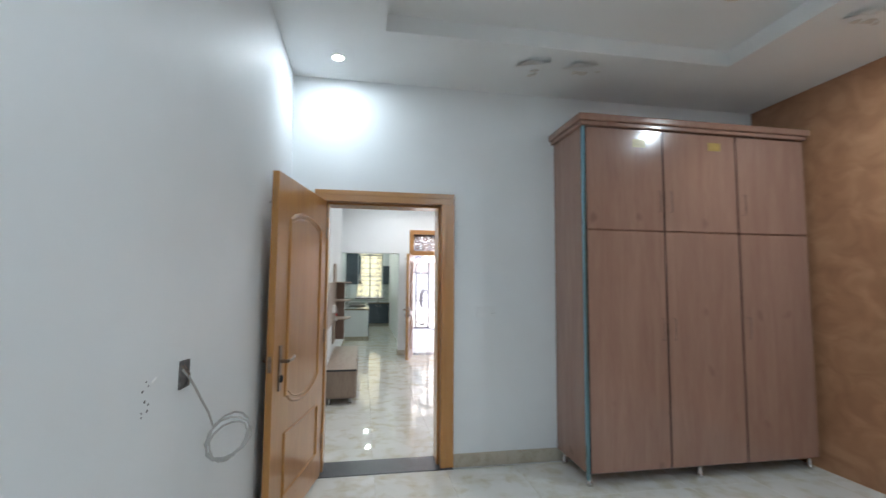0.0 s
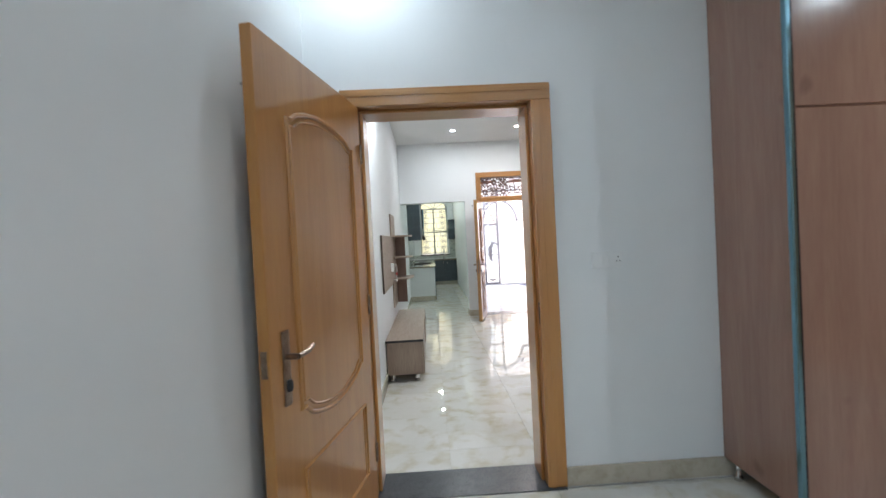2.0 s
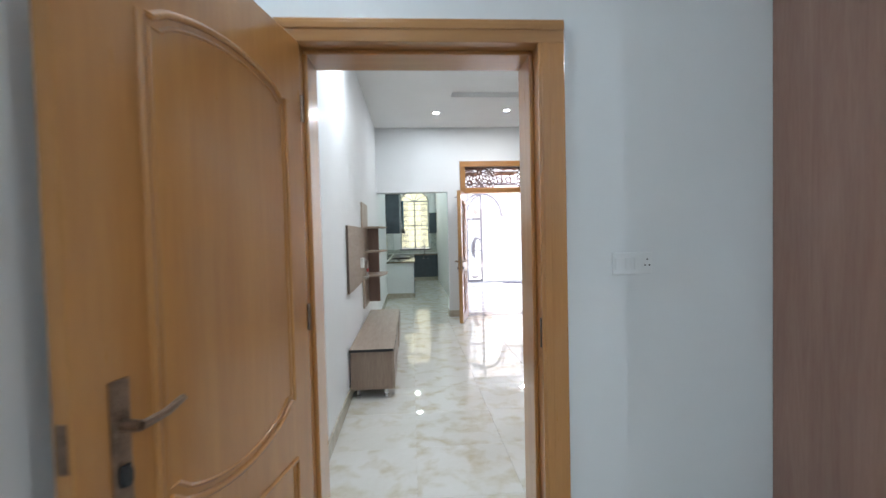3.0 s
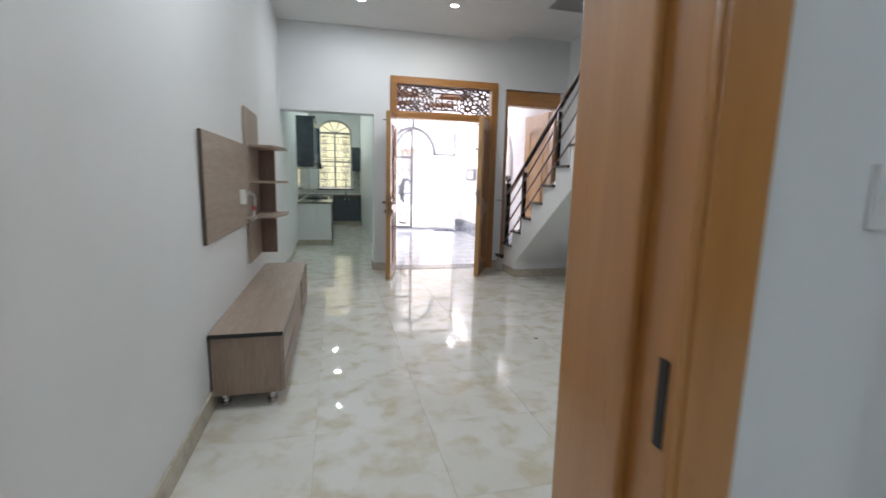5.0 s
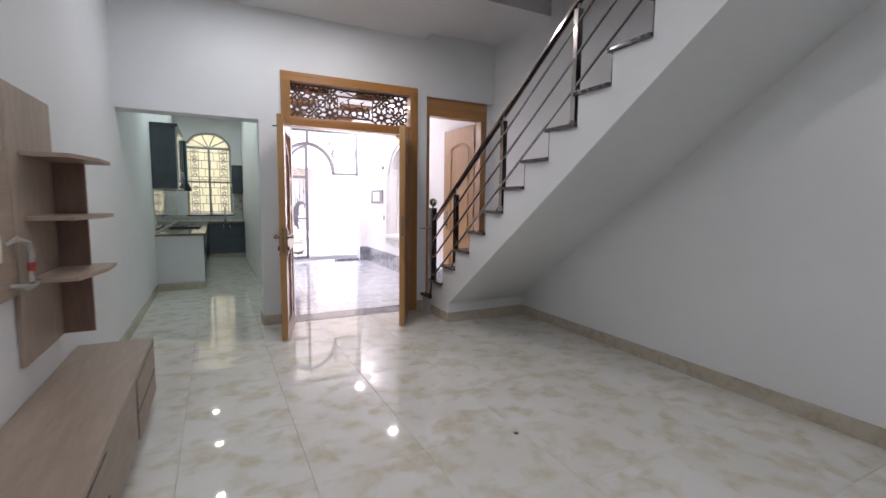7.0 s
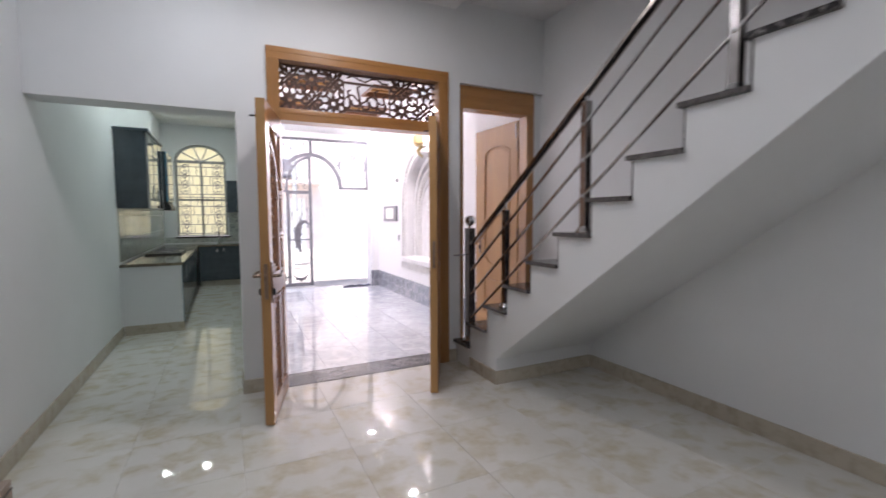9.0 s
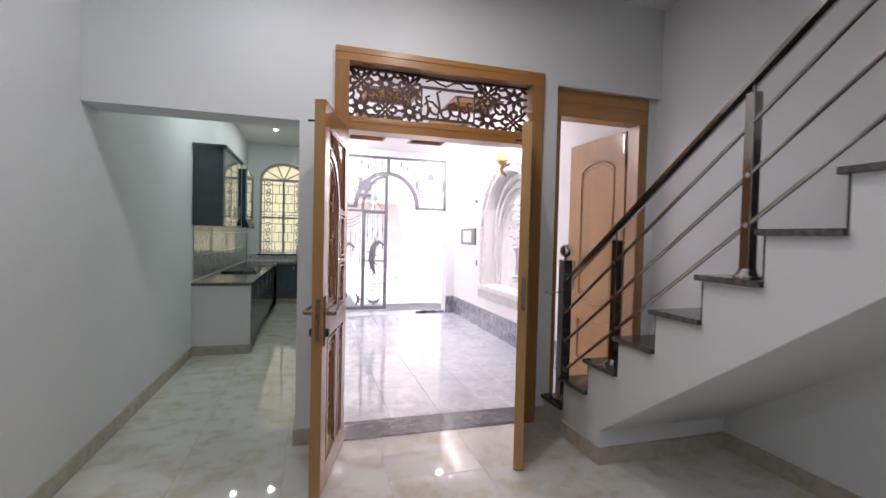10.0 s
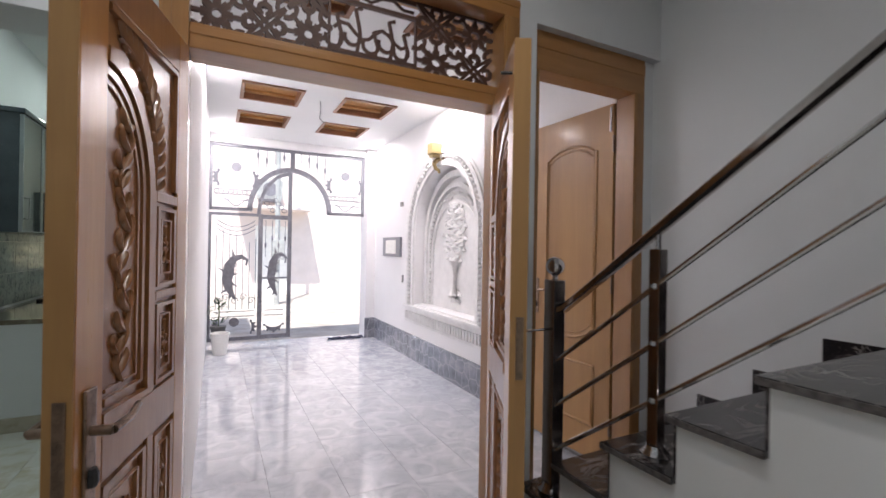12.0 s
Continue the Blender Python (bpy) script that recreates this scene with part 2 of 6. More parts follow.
def lathe(bm, prof, at=(0, 0, 0), n=16):
    """A turned shape: prof is a list of (radius, height)."""
    rings = [[bm.verts.new((at[0] + r * math.cos(2 * math.pi * j / n), at[1] + r * math.sin(2 * math.pi * j / n), at[2] + z)) for j in range(n)] for r, z in prof]
    for q, s in zip(rings, rings[1:]):
        for j in range(n):
            bm.faces.new((q[j], q[(j + 1) % n], s[(j + 1) % n], s[j]))
    bm.faces.new(rings[0][::-1])
    bm.faces.new(rings[-1])
    return bm


def arc(cx, cy, r, a0, a1, n=12, ry=None):
    return [(cx + r * math.cos(radians(a0 + (a1 - a0) * i / n)), cy + (ry or r) * math.sin(radians(a0 + (a1 - a0) * i / n))) for i in range(n + 1)]


def mesh_of(name, bm, material, smooth=False):
    bmesh.ops.recalc_face_normals(bm, faces=bm.faces)
    me = bpy.data.meshes.new(name)
    bm.to_mesh(me)
    bm.free()
    me.materials.append(material)
    if smooth:
        me.polygons.foreach_set("use_smooth", [True] * len(me.polygons))
        me.set_sharp_from_angle(angle=radians(40))
    return me


def part(name, bm, material, parent, label="", smooth=False, m=None):
    ob = new(name, mesh_of(name, bm, material, smooth))
    ob.parent = parent
    if m is not None:
        ob.matrix_basis = m
    return tagged(ob, label) if label else ob


def thing(name, label, category, x, y, z, rz=0.0, group="", kind=""):
    ob = new(name)
    ob.empty_display_size = 0.1
    ob.matrix_basis = pose(x, y, z, 0, 0, rz)
    return tagged(ob, label, category, group, kind)


def setting(name, bm, material, label, category, smooth=False):
    return tagged(new(name, mesh_of(name, bm, material, smooth)), label, category, "", "structure")


def B():
    return bmesh.new()


# ---- plan ----
XL, XR = 0.0, 3.91          # living room, between its side walls
YA0, YA1 = 3.73, 3.96       # wall between bedroom and living room
YF0, YF1 = 9.32, 9.55       # front wall with kitchen opening, main door and stair door
ZC = 3.12
BX0, BX1, BY0 = -0.14, 4.1, -1.6   # bedroom
KX1, KY1 = 1.33, 15.9       # kitchen
PX0, PX1, PY1, PZ = 1.45, 3.80, 14.5, -0.05   # porch
PC = 2.90

# floors
floor = setting("floor", box(B(), -0.4, -1.9, -0.25, 4.1, 9.44, -0.012), M_GROUT, "grey bedding under glossy cream floor tiles", "floor")
box_k = box(B(), -0.3, 9.44, -0.25, 1.4, 16.1, -0.012)
floor_k = setting("floor_kitchen", box_k, M_GROUT, "grey bedding under glossy cream kitchen tiles", "floor")
porch_floor = setting("floor_porch", box(B(), 1.4, 9.5, -0.3, 4.1, 14.62, PZ - 0.012), M_GROUT, "grey bedding under patterned porch tiles", "floor")

# walls
bm = B()
D1L, D1R, D1T = 0.05, 1.166, 2.20
box(bm, BX0 - 0.25, YA0, -0.2, D1L, YA1, 3.4)
box(bm, D1R, YA0, -0.2, BX1 + 0.25, YA1, 3.4)
box(bm, D1L, YA0, D1T, D1R, YA1, 3.4)
setting("wall_bedroom_north", bm, M_WALL, "white painted wall with a framed doorway", "wall")
setting("wall_bedroom_west", box(B(), BX0 - 0.25, BY0 - 0.2, -0.2, BX0, YA0, 3.4), M_WALL, "plain white painted bedroom wall", "wall")
setting("wall_bedroom_south", box(B(), BX0, BY0 - 0.2, -0.2, BX1, BY0, 3.4), M_WALL, "plain white painted bedroom wall", "wall")
M_ORANGE, nt, p = node_mat("terracotta_texture_paint")
v = coords(nt)
sw = noise_tex(nt, coords(nt, (3, 3, 3.6)), 1.5, 5.0, 0.5, 0.9)
c = ramp(nt, sw, [(0.3, (0.33, 0.155, 0.08)), (0.5, (0.40, 0.20, 0.105)), (0.70, (0.48, 0.26, 0.145))])
link(nt, c, p.inputs["Base Color"])
p.inputs["Roughness"].default_value = 0.45
bump(nt, p, noise_tex(nt, v, 60, 4.0), 0.2, 0.002)
setting("wall_bedroom_east", box(B(), BX1, BY0 - 0.2, -0.2, BX1 + 0.25, YA0, 3.4), M_ORANGE, "terracotta texture-painted accent wall", "wall")
setting("wall_living_west", box(B(), XL - 0.23, YA1, -0.2, XL, KY1 + 0.2, 3.4), M_WALL, "white painted living room wall", "wall")
setting("wall_living_east", box(B(), XR, YA1, -0.2, XR + 0.23, YF1, 5.8), M_WALL, "white painted wall beside the stairs", "wall")
bm = B()
KT = 2.07
MX0, MX1, MT = 1.376, 2.85, 2.56
DX0, DT = 2.98, 2.50
box(bm, 1.16, YF0, -0.2, MX0, YF1, 3.4)
box(bm, XL, YF0, KT, 1.16, YF1, 3.4)
box(bm, MX0, YF0, MT, MX1, YF1, 3.4)
box(bm, MX1, YF0, -0.2, DX0, YF1, 3.4)
box(bm, DX0, YF0, DT, XR, YF1, 3.4)
box(bm, 3.83, YF0 + 0.05, -0.2, XR, YF1, DT)
setting("wall_living_north", bm, M_WALL, "white painted wall with kitchen opening and two doorways", "wall")
bm = B()
box(bm, KX1, YF1, -0.3, PX0, KY1 + 0.2, 3.4)
setting("wall_kitchen_east", bm, M_PORCHWALL, "white painted wall between kitchen and porch", "wall")

# ceilings
def tray_ceiling(name, x0, y0, x1, y1, z, tx0, ty0, tx1, ty1, up):
    bm = B()
    box(bm, x0, y0, z, tx0, y1, z + 0.28)
    box(bm, tx1, y0, z, x1, y1, z + 0.28)
    box(bm, tx0, y0, z, tx1, ty0, z + 0.28)
    box(bm, tx0, ty1, z, tx1, y1, z + 0.28)
    box(bm, tx0, ty0, z + up, tx1, ty1, z + 0.28)
    return setting(name, bm, M_CEIL, "white plaster ceiling with a recessed tray", "ceiling")


tray_ceiling("ceiling_bedroom", BX0, BY0, BX1, YA0, ZC, 0.55, -0.6, 3.13, 2.95, 0.12)
tray_ceiling("ceiling_living", XL, YA1, 2.937, YF0, ZC, 1.1, 5.0, 2.0, 7.7, 0.06)
setting("ceiling_stairwell", box(B(), 2.937, 8.3, ZC + 0.08, XR, YF0, ZC + 0.28), M_CEIL, "white plaster ceiling over the stair foot", "ceiling")
setting("ceiling_kitchen", box(B(), XL, YF1, ZC, KX1, KY1, ZC + 0.28), M_CEIL, "white plaster kitchen ceiling", "ceiling")
bm = B()
box(bm, 2.82, YA1, 3.4, 2.937, 8.3, 5.8)
box(bm, 2.85, 8.3, 3.4, XR, 8.42, 5.8)
setting("wall_upstairs", bm, M_WALL, "white painted stairwell wall upstairs", "wall")
setting("wall_upstairs_south", box(B(), 2.85, 3.84, 3.4, XR + 0.2, 3.96, 5.8), M_WALL, "white painted stairwell wall upstairs", "wall")
setting("ceiling_upstairs", box(B(), 2.85, 3.84, 5.8, XR + 0.23, 8.42, 5.95), M_CEIL, "white ceiling above the stairwell", "ceiling")


# ---- porch, kitchen shell and street ----
def arch_fill(bm, axis, a, b, u0, u1, spring, rise, top, n=18):
    """The wall between an arched opening and the level top."""
    cu, r = (u0 + u1) / 2, (u1 - u0) / 2
    pts = arc(cu, spring, r, 180, 0, n, rise)
    for p, q in zip(pts, pts[1:]):
        prism(bm, [p, q, (q[0], top), (p[0], top)], axis, a, b)


# porch wall with an arched niche
NY0, NY1, NZ0, NSP, NRISE = 11.2, 12.72, 0.66, 1.52, 0.76
bm = B()
box(bm, PX1 + 0.20, YF1, -0.3, PX1 + 0.40, PY1 + 0.2, 3.4)
box(bm, PX1, YF1, -0.3, PX1 + 0.20, NY0, 3.4)
box(bm, PX1, NY1, -0.3, PX1 + 0.20, PY1 + 0.2, 3.4)
box(bm, PX1, NY0, -0.3, PX1 + 0.20, NY1, NZ0)
arch_fill(bm, "x", PX1, PX1 + 0.20, NY0, NY1, NSP, NRISE, 3.4)
setting("wall_porch_east", bm, M_PORCHWALL, "bright white porch wall with an arched plaster niche", "wall")

M_PLASTER = plain("moulded_white_plaster", (0.80, 0.79, 0.78), 0.65, vary=0.05)
niche = thing("plaster_niche_surround", "white moulded plaster arch surround with beading and floral relief", "wall ornament", PX1, 11.96, 0.5, kind="structure")
cy, r = (NY0 + NY1) / 2 - 11.96, (NY1 - NY0) / 2
bm = B()
for rr, w, d in ((0.035, 0.05, 0.028), (0.165, 0.05, 0.040), (0.20, 0.03, 0.022)):
    path = [(cy - r - rr, 0.12)] + arc(cy, NSP - 0.5, r + rr, 180, 0, 24, NRISE + rr) + [(cy + r + rr, 0.12)]
    strip(bm, path, w, lambda u, v, d_: (d_, u, v), -d, 0.0)
part("arch_moulding", bm, M_PLASTER, niche)
bm = B()
path = [(cy - r - 0.105, 0.15 + 0.05 * i) for i in range(17)] + arc(cy, NSP - 0.5, r + 0.105, 180, 0, 40, NRISE + 0.105) + [(cy + r + 0.105, 0.95 - 0.05 * i) for i in range(17)]
for u, v in path:
    lathe(bm, [(0.006, -0.021), (0.022, -0.009), (0.022, 0.009), (0.006, 0.021)], (-0.030, u, v), 6)
part("beading", bm, M_PLASTER, niche)
bm = B()
box(bm, -0.045, -1.03, 0.10, 0.0, 1.03, 0.14, 0.010)
box(bm, -0.028, -1.0, 0.055, 0.0, 1.0, 0.10, 0.006)
box(bm, -0.022, -1.0, -0.085, 0.0, 1.0, -0.055, 0.006)
part("sill", bm, M_PLASTER, niche)
bm = B()
for i in range(34):
    box(bm, -0.034, -0.99 + i * 0.0588, -0.050, 0.0, -0.957 + i * 0.0588, 0.050, 0.004)
part("dentils", bm, M_PLASTER, niche)
HI, VI = r - 0.05, NSP - 0.55
bm = B()
path = [(cy - HI, 0.165)] + arc(cy, VI, HI, 180, 0, 24, NRISE - 0.02) + [(cy + HI, 0.165)]
for k, (w_, d_) in enumerate(((0.07, 0.12), (0.045, 0.145))):
    q = 1 - 0.075 * k
    strip(bm, [(cy + q * (p[0] - cy), q * p[1]) for p in path], w_, lambda u, v, d: (d, u, v), d_, 0.20)
q = 0.80
strip(bm, [(cy + q * (p[0] - cy), q * p[1] + 0.03) for p in path], 0.035, lambda u, v, d: (d, u, v), 0.15, 0.20)
prism(bm, [(cy + 0.84 * (p[0] - cy), 0.86 * p[1] + 0.02) for p in path], "x", 0.172, 0.20)
part("inner_frame", bm, M_PLASTER, niche)
bm = B()
q = 0.865
bead = [(cy + q * (p[0] - cy), q * p[1] + 0.01) for p in [(cy - HI, 0.20 + 0.055 * i) for i in range(14)] + arc(cy, VI, HI, 180, 0, 36, NRISE - 0.02) + [(cy + HI, 0.92 - 0.055 * i) for i in range(14)]]
for u, v in bead:
    lathe(bm, [(0.006, -0.022), (0.021, -0.009), (0.021, 0.009), (0.006, 0.022)], (0.148, u, v), 6)
part("inner_beading", bm, M_PLASTER, niche)

# vase with a tall bunch of leaves and flowers
bm = B()
rnd = random.Random(5)
for i in range(130):
    t = rnd.random()
    v = 0.72 + 0.66 * t
    half = 0.27 * math.sin(math.pi * min(1, 0.16 + 0.80 * t)) ** 0.8
    u = cy + rnd.uniform(-half, half)
    s = 0.018 + 0.022 * rnd.random()
    lathe(bm, [(0.003, -s * 0.8), (s, -s * 0.2), (s * 0.8, s * 0.3), (0.003, s * 0.9)], (0.16, u, v), 7)
for k in range(14):
    c0, sgn = 0.74 + 0.045 * k, 1 if k % 2 else -1
    w_ = 0.13 + 0.09 * math.sin(math.pi * k / 13)
    path = [(0.158, cy + sgn * (0.01 + w_ * math.sin(a)), c0 + 0.07 * (1 - math.cos(a))) for a in (j_ * 0.35 for j_ in range(9))]
    tube(bm, path, [0.020 - 0.0016 * j_ for j_ in range(9)], 6)
tube(bm, [(0.165, cy, 0.34), (0.165, cy, 0.42), (0.165, cy, 0.56), (0.165, cy, 0.66), (0.165, cy, 0.73)], [0.13, 0.075, 0.05, 0.075, 0.15], 12, flat=0.45)
for k in range(16):
    s = 0.02 + 0.016 * rnd.random()
    lathe(bm, [(0.003, -s), (s, -s * 0.2), (s * 0.8, s * 0.3), (0.003, s)], (0.162, cy + rnd.uniform(-0.15, 0.15), 0.26 + 0.12 * rnd.random()), 7)
part("floral_relief", bm, M_PLASTER, niche, smooth=True)

# dado of the porch wall and pillar at the gate
M_DADO, nt, p = node_mat("patterned_grey_tile")
v = coords(nt, (1, 1, 1), True)
vt = nt.nodes.new("ShaderNodeTexVoronoi")
vt.feature = "DISTANCE_TO_EDGE"
vt.inputs["Scale"].default_value, vt.inputs["Randomness"].default_value = 7.5, 0.55
link(nt, coords(nt), vt.inputs["Vector"])
lines = ramp(nt, vt.outputs["Distance"], [(0.02, grey(1)), (0.06, grey(0))])
cl = noise_tex(nt, v, 8, 6, 0.6)
c = ramp(nt, cl, [(0.3, (0.16, 0.17, 0.20)), (0.55, (0.27, 0.28, 0.32)), (0.75, (0.40, 0.41, 0.44))])
link(nt, blend(nt, lines, c, (0.38, 0.39, 0.42)), p.inputs["Base Color"])
link(nt, ramp(nt, cl, [(0.3, grey(0.10)), (0.8, grey(0.2))]), p.inputs["Roughness"])
M_PTILE, nt, p = node_mat("patterned_porch_floor_tile")
cl = noise_tex(nt, coords(nt, (1, 1, 1), True), 5, 6, 0.62, 1.8)
c = ramp(nt, cl, [(0.3, (0.44, 0.46, 0.51)), (0.52, (0.60, 0.62, 0.66)), (0.75, (0.74, 0.76, 0.79))])
big = noise_tex(nt, coords(nt, (1, 1, 0.01)), 1.7, 3.0)
c = blend(nt, ramp(nt, big, [(0.35, grey(0.5)), (0.65, grey(0))]), c, (0.33, 0.35, 0.39))
vt = nt.nodes.new("ShaderNodeTexVoronoi")
vt.feature = "SMOOTH_F1"
vt.inputs["Scale"].default_value = 4.5
link(nt, coords(nt, (1, 1, 0.01), True), vt.inputs["Vector"])
lines = ramp(nt, vt.outputs["Distance"], [(0.28, grey(0)), (0.34, grey(0.28)), (0.38, grey(0.28)), (0.44, grey(0))])
link(nt, blend(nt, lines, c, (0.80, 0.81, 0.83)), p.inputs["Base Color"])
p.inputs["Specular IOR Level"].default_value = 0.75
link(nt, ramp(nt, cl, [(0.3, grey(0.05)), (0.8, grey(0.13))]), p.inputs["Roughness"])
dado = setting("baseboard_porch", box(B(), PX1 - 0.012, YF1, PZ, PX1, 14.3, 0.26), M_DADO, "grey patterned tile dado along the porch wall", "baseboard")
setting("pillar_gate", box(B(), 3.66, 14.3, PZ, PX1, 14.62, 2.9), M_PORCHWALL, "white pillar beside the gate opening", "pillar")
setting("baseboard_pillar", box(B(), 3.645, 14.285, PZ, PX1 - 0.012, 14.3, 0.26), M_DADO, "grey tile facing at the foot of the pillar", "baseboard")

# porch ceiling with wooden coffers
COLS, ROWSC = ((1.75, 2.33), (2.72, 3.30)), ((9.95, 10.5), (11.02, 11.6), (12.08, 12.66), (13.1, 13.65))
bm = B()
xs = [PX0] + [x for c in COLS for x in c] + [PX1]
ys = [YF1] + [y for c in ROWSC for y in c] + [PY1 + 0.2]
for i in range(len(xs) - 1):
    for j in range(len(ys) - 1):
        hole = i % 2 == 1 and j % 2 == 1
        box(bm, xs[i], ys[j], PC + (0.11 if hole else 0), xs[i + 1], ys[j + 1], PC + 0.3)
setting("ceiling_porch", bm, M_CEIL, "white porch ceiling with four rows of coffers", "ceiling")
M_COFFER = wood("glossy_coffer_wood", (0.36, 0.16, 0.05), (0.60, 0.33, 0.12), (2, 9, 9), 0.3, 0.4)
M_COFFRIM = wood("coffer_rim_wood", (0.20, 0.085, 0.045), (0.32, 0.15, 0.08), (2, 9, 9), 0.4, 0.2)
first = None
for x0, x1 in COLS:
    for y0, y1 in ROWSC:
        cx, cyy = (x0 + x1) / 2, (y0 + y1) / 2
        if first is None:
            first = thing("ceiling_coffer", "brown wooden coffer panel let into the white ceiling", "ceiling coffer", cx, cyy, PC, 0, "ceiling coffers", "")
            hw, hd = (x1 - x0) / 2, (y1 - y0) / 2
            for k, (a0, b0, a1, b1) in enumerate(((-hw, -hd, hw, -hd + 0.035), (-hw, hd - 0.035, hw, hd), (-hw, -hd + 0.035, -hw + 0.035, hd - 0.035), (hw - 0.035, -hd + 0.035, hw, hd - 0.035))):
                part("rim", box(B(), a0, b0, -0.012, a1, b1, 0.095, 0.004), M_COFFRIM, first)
            part("panel", box(B(), -hw + 0.035, -hd + 0.035, 0.075, hw - 0.035, hd - 0.035, 0.105), M_COFFER, first)
            for q in (-1, 1):
                part("inner_moulding", box(B(), -hw + 0.035, q * (hd - 0.07) - 0.035, 0.05, hw - 0.035, q * (hd - 0.07) + 0.035, 0.075, 0.006), M_COFFER, first)
        else:
            copy_thing(first, pose(cx, cyy, PC))
setting("lintel_gate", box(B(), PX0, 14.42, 2.79, 3.66, 14.62, 2.9), M_PORCHWALL, "white lintel over the gate", "lintel")

# kitchen back wall with an arched window
WX0, WX1, WZ0, WSP, WR = 0.22, 1.12, 0.94, 2.42, 0.34
bm = B()
box(bm, XL, KY1, -0.2, WX0, KY1 + 0.2, 3.4)
box(bm, WX1, KY1, -0.2, KX1, KY1 + 0.2, 3.4)
box(bm, WX0, KY1, -0.2, WX1, KY1 + 0.2, WZ0)
arch_fill(bm, "y", KY1, KY1 + 0.2, WX0, WX1, WSP, WR, 3.4)
setting("wall_kitchen_north", bm, M_WALL, "white kitchen wall with an arched window", "wall")

M_PANE, nt, p = node_mat("yellow_figured_glass")
tr = nt.nodes.new("ShaderNodeBsdfTranslucent")
tr.inputs[0].default_value = (0.97, 0.94, 0.74, 1)
mixs = nt.nodes.new("ShaderNodeMixShader")
mixs.inputs[0].default_value = 0.8
p.inputs["Base Color"].default_value = (0.80, 0.78, 0.60, 1)
p.inputs["Roughness"].default_value = 0.15
bump(nt, p, noise_tex(nt, coords(nt), 60, 3), 0.3, 0.003)
link(nt, p.outputs[0], mixs.inputs[1])
link(nt, tr.outputs[0], mixs.inputs[2])
link(nt, mixs.outputs[0], nt.nodes["Material Output"].inputs[0])

win = thing("window_1", "arched kitchen window with yellowish glass and iron grille", "window", (WX0 + WX1) / 2, KY1 + 0.1, WZ0, kind="structure")
hw, hs = (WX1 - WX0) / 2, WSP - WZ0
M_WINFR = plain("grey_window_frame", (0.40, 0.42, 0.41), 0.4)


def flat_y(u, v, d):
    return (u, d, v)


bm = B()
strip(bm, [(-hw + 0.02, 0.02), (-hw + 0.02, hs)] + arc(0, hs, hw - 0.02, 180, 0, 18, WR - 0.02)[1:-1] + [(hw - 0.02, hs), (hw - 0.02, 0.02)], 0.045, flat_y, -0.03, 0.03, True)
part("window_frame", bm, M_WINFR, win)
part("transom", box(B(), -hw, -0.025, hs - 0.025, hw, 0.025, hs + 0.025), M_WINFR, win)
part("mullion", box(B(), -0.02, -0.02, 0.0, 0.02, 0.02, hs - 0.025), M_WINFR, win)
part("middle_rail", box(B(), -hw, -0.02, hs * 0.48, hw, 0.02, hs * 0.48 + 0.035), M_WINFR, win)
for q in range(4):
    a = radians(180 - 36 * (q + 1))
    part("fan_bar", tube(B(), [(0, 0, hs), (hw * math.cos(a), 0, hs + WR * math.sin(a))], 0.012, 6), M_WINFR, win)
for u0, u1 in ((-hw + 0.03, -0.02), (0.02, hw - 0.03)):
    for v0, v1 in ((0.03, hs * 0.48), (hs * 0.48 + 0.035, hs - 0.02)):
        pane = part("pane", box(B(), u0, 0.012, v0, u1, 0.018, v1), M_PANE, win)
        pane.visible_shadow = False
bm = B()
prism(bm, [(-hw + 0.03, hs + 0.02)] + arc(0, hs, hw - 0.03, 170, 10, 14, WR - 0.03) + [(hw - 0.03, hs + 0.02)], "y", 0.012, 0.018)
pane = part("pane", bm, M_PANE, win)
pane.visible_shadow = False
bm = B()
levels = [0.06, 0.24, 0.43, 0.60, 0.78, 0.84, 1.02, 1.20, 1.38]
for w in levels:
    tube(bm, [(-hw + 0.03, -0.05, w), (hw - 0.03, -0.05, w)], 0.006, 5)
for j, (w, w1) in enumerate(zip(levels, levels[1:])):
    for u in ((-0.08, 0.09) if j % 2 else (-0.15, 0.03, 0.16)):
        tube(bm, [(u, -0.05, w), (u, -0.05, w1)], 0.005, 5)
for s in (-1, 1):
    for e in (-0.075, 0.075):
        tube(bm, [(s * 0.285 + e, -0.05, 0.03), (s * 0.285 + e, -0.05, hs - 0.03)], 0.006, 5)
    for j in range(7):
        if j == 3:
            continue
        c0 = 0.14 + j * 0.198
        for d in (-1, 1):
            sc = [(s * 0.285 + d * 0.052 * (1 - t / 15) * math.cos(t * 0.62), -0.05, c0 + d * 0.05 + d * 0.055 * (1 - t / 15) * math.sin(t * 0.62)) for t in range(12)]
            tube(bm, sc, 0.010, 5)
part("grille", bm, M_IRON, win, "black scrolled iron grille")
part("window_sill", box(B(), -hw - 0.03, -0.13, -0.03, hw + 0.03, 0.0, 0.0, 0.005), M_GRANITE, win)

# gate: arched overhead panel, fixed leaf and a narrow wicket
gate = thing("iron_gate", "dark painted iron gate with scroll ornaments, half of it open", "gate", 2.56, 14.5, PZ)
gx0, gx1 = 1.46 - 2.56, 3.66 - 2.56


def bar(bm, x0, z0, x1, z1, d=0.022):
    return box(bm, x0, -d, z0, x1, d, z1, 0.003)


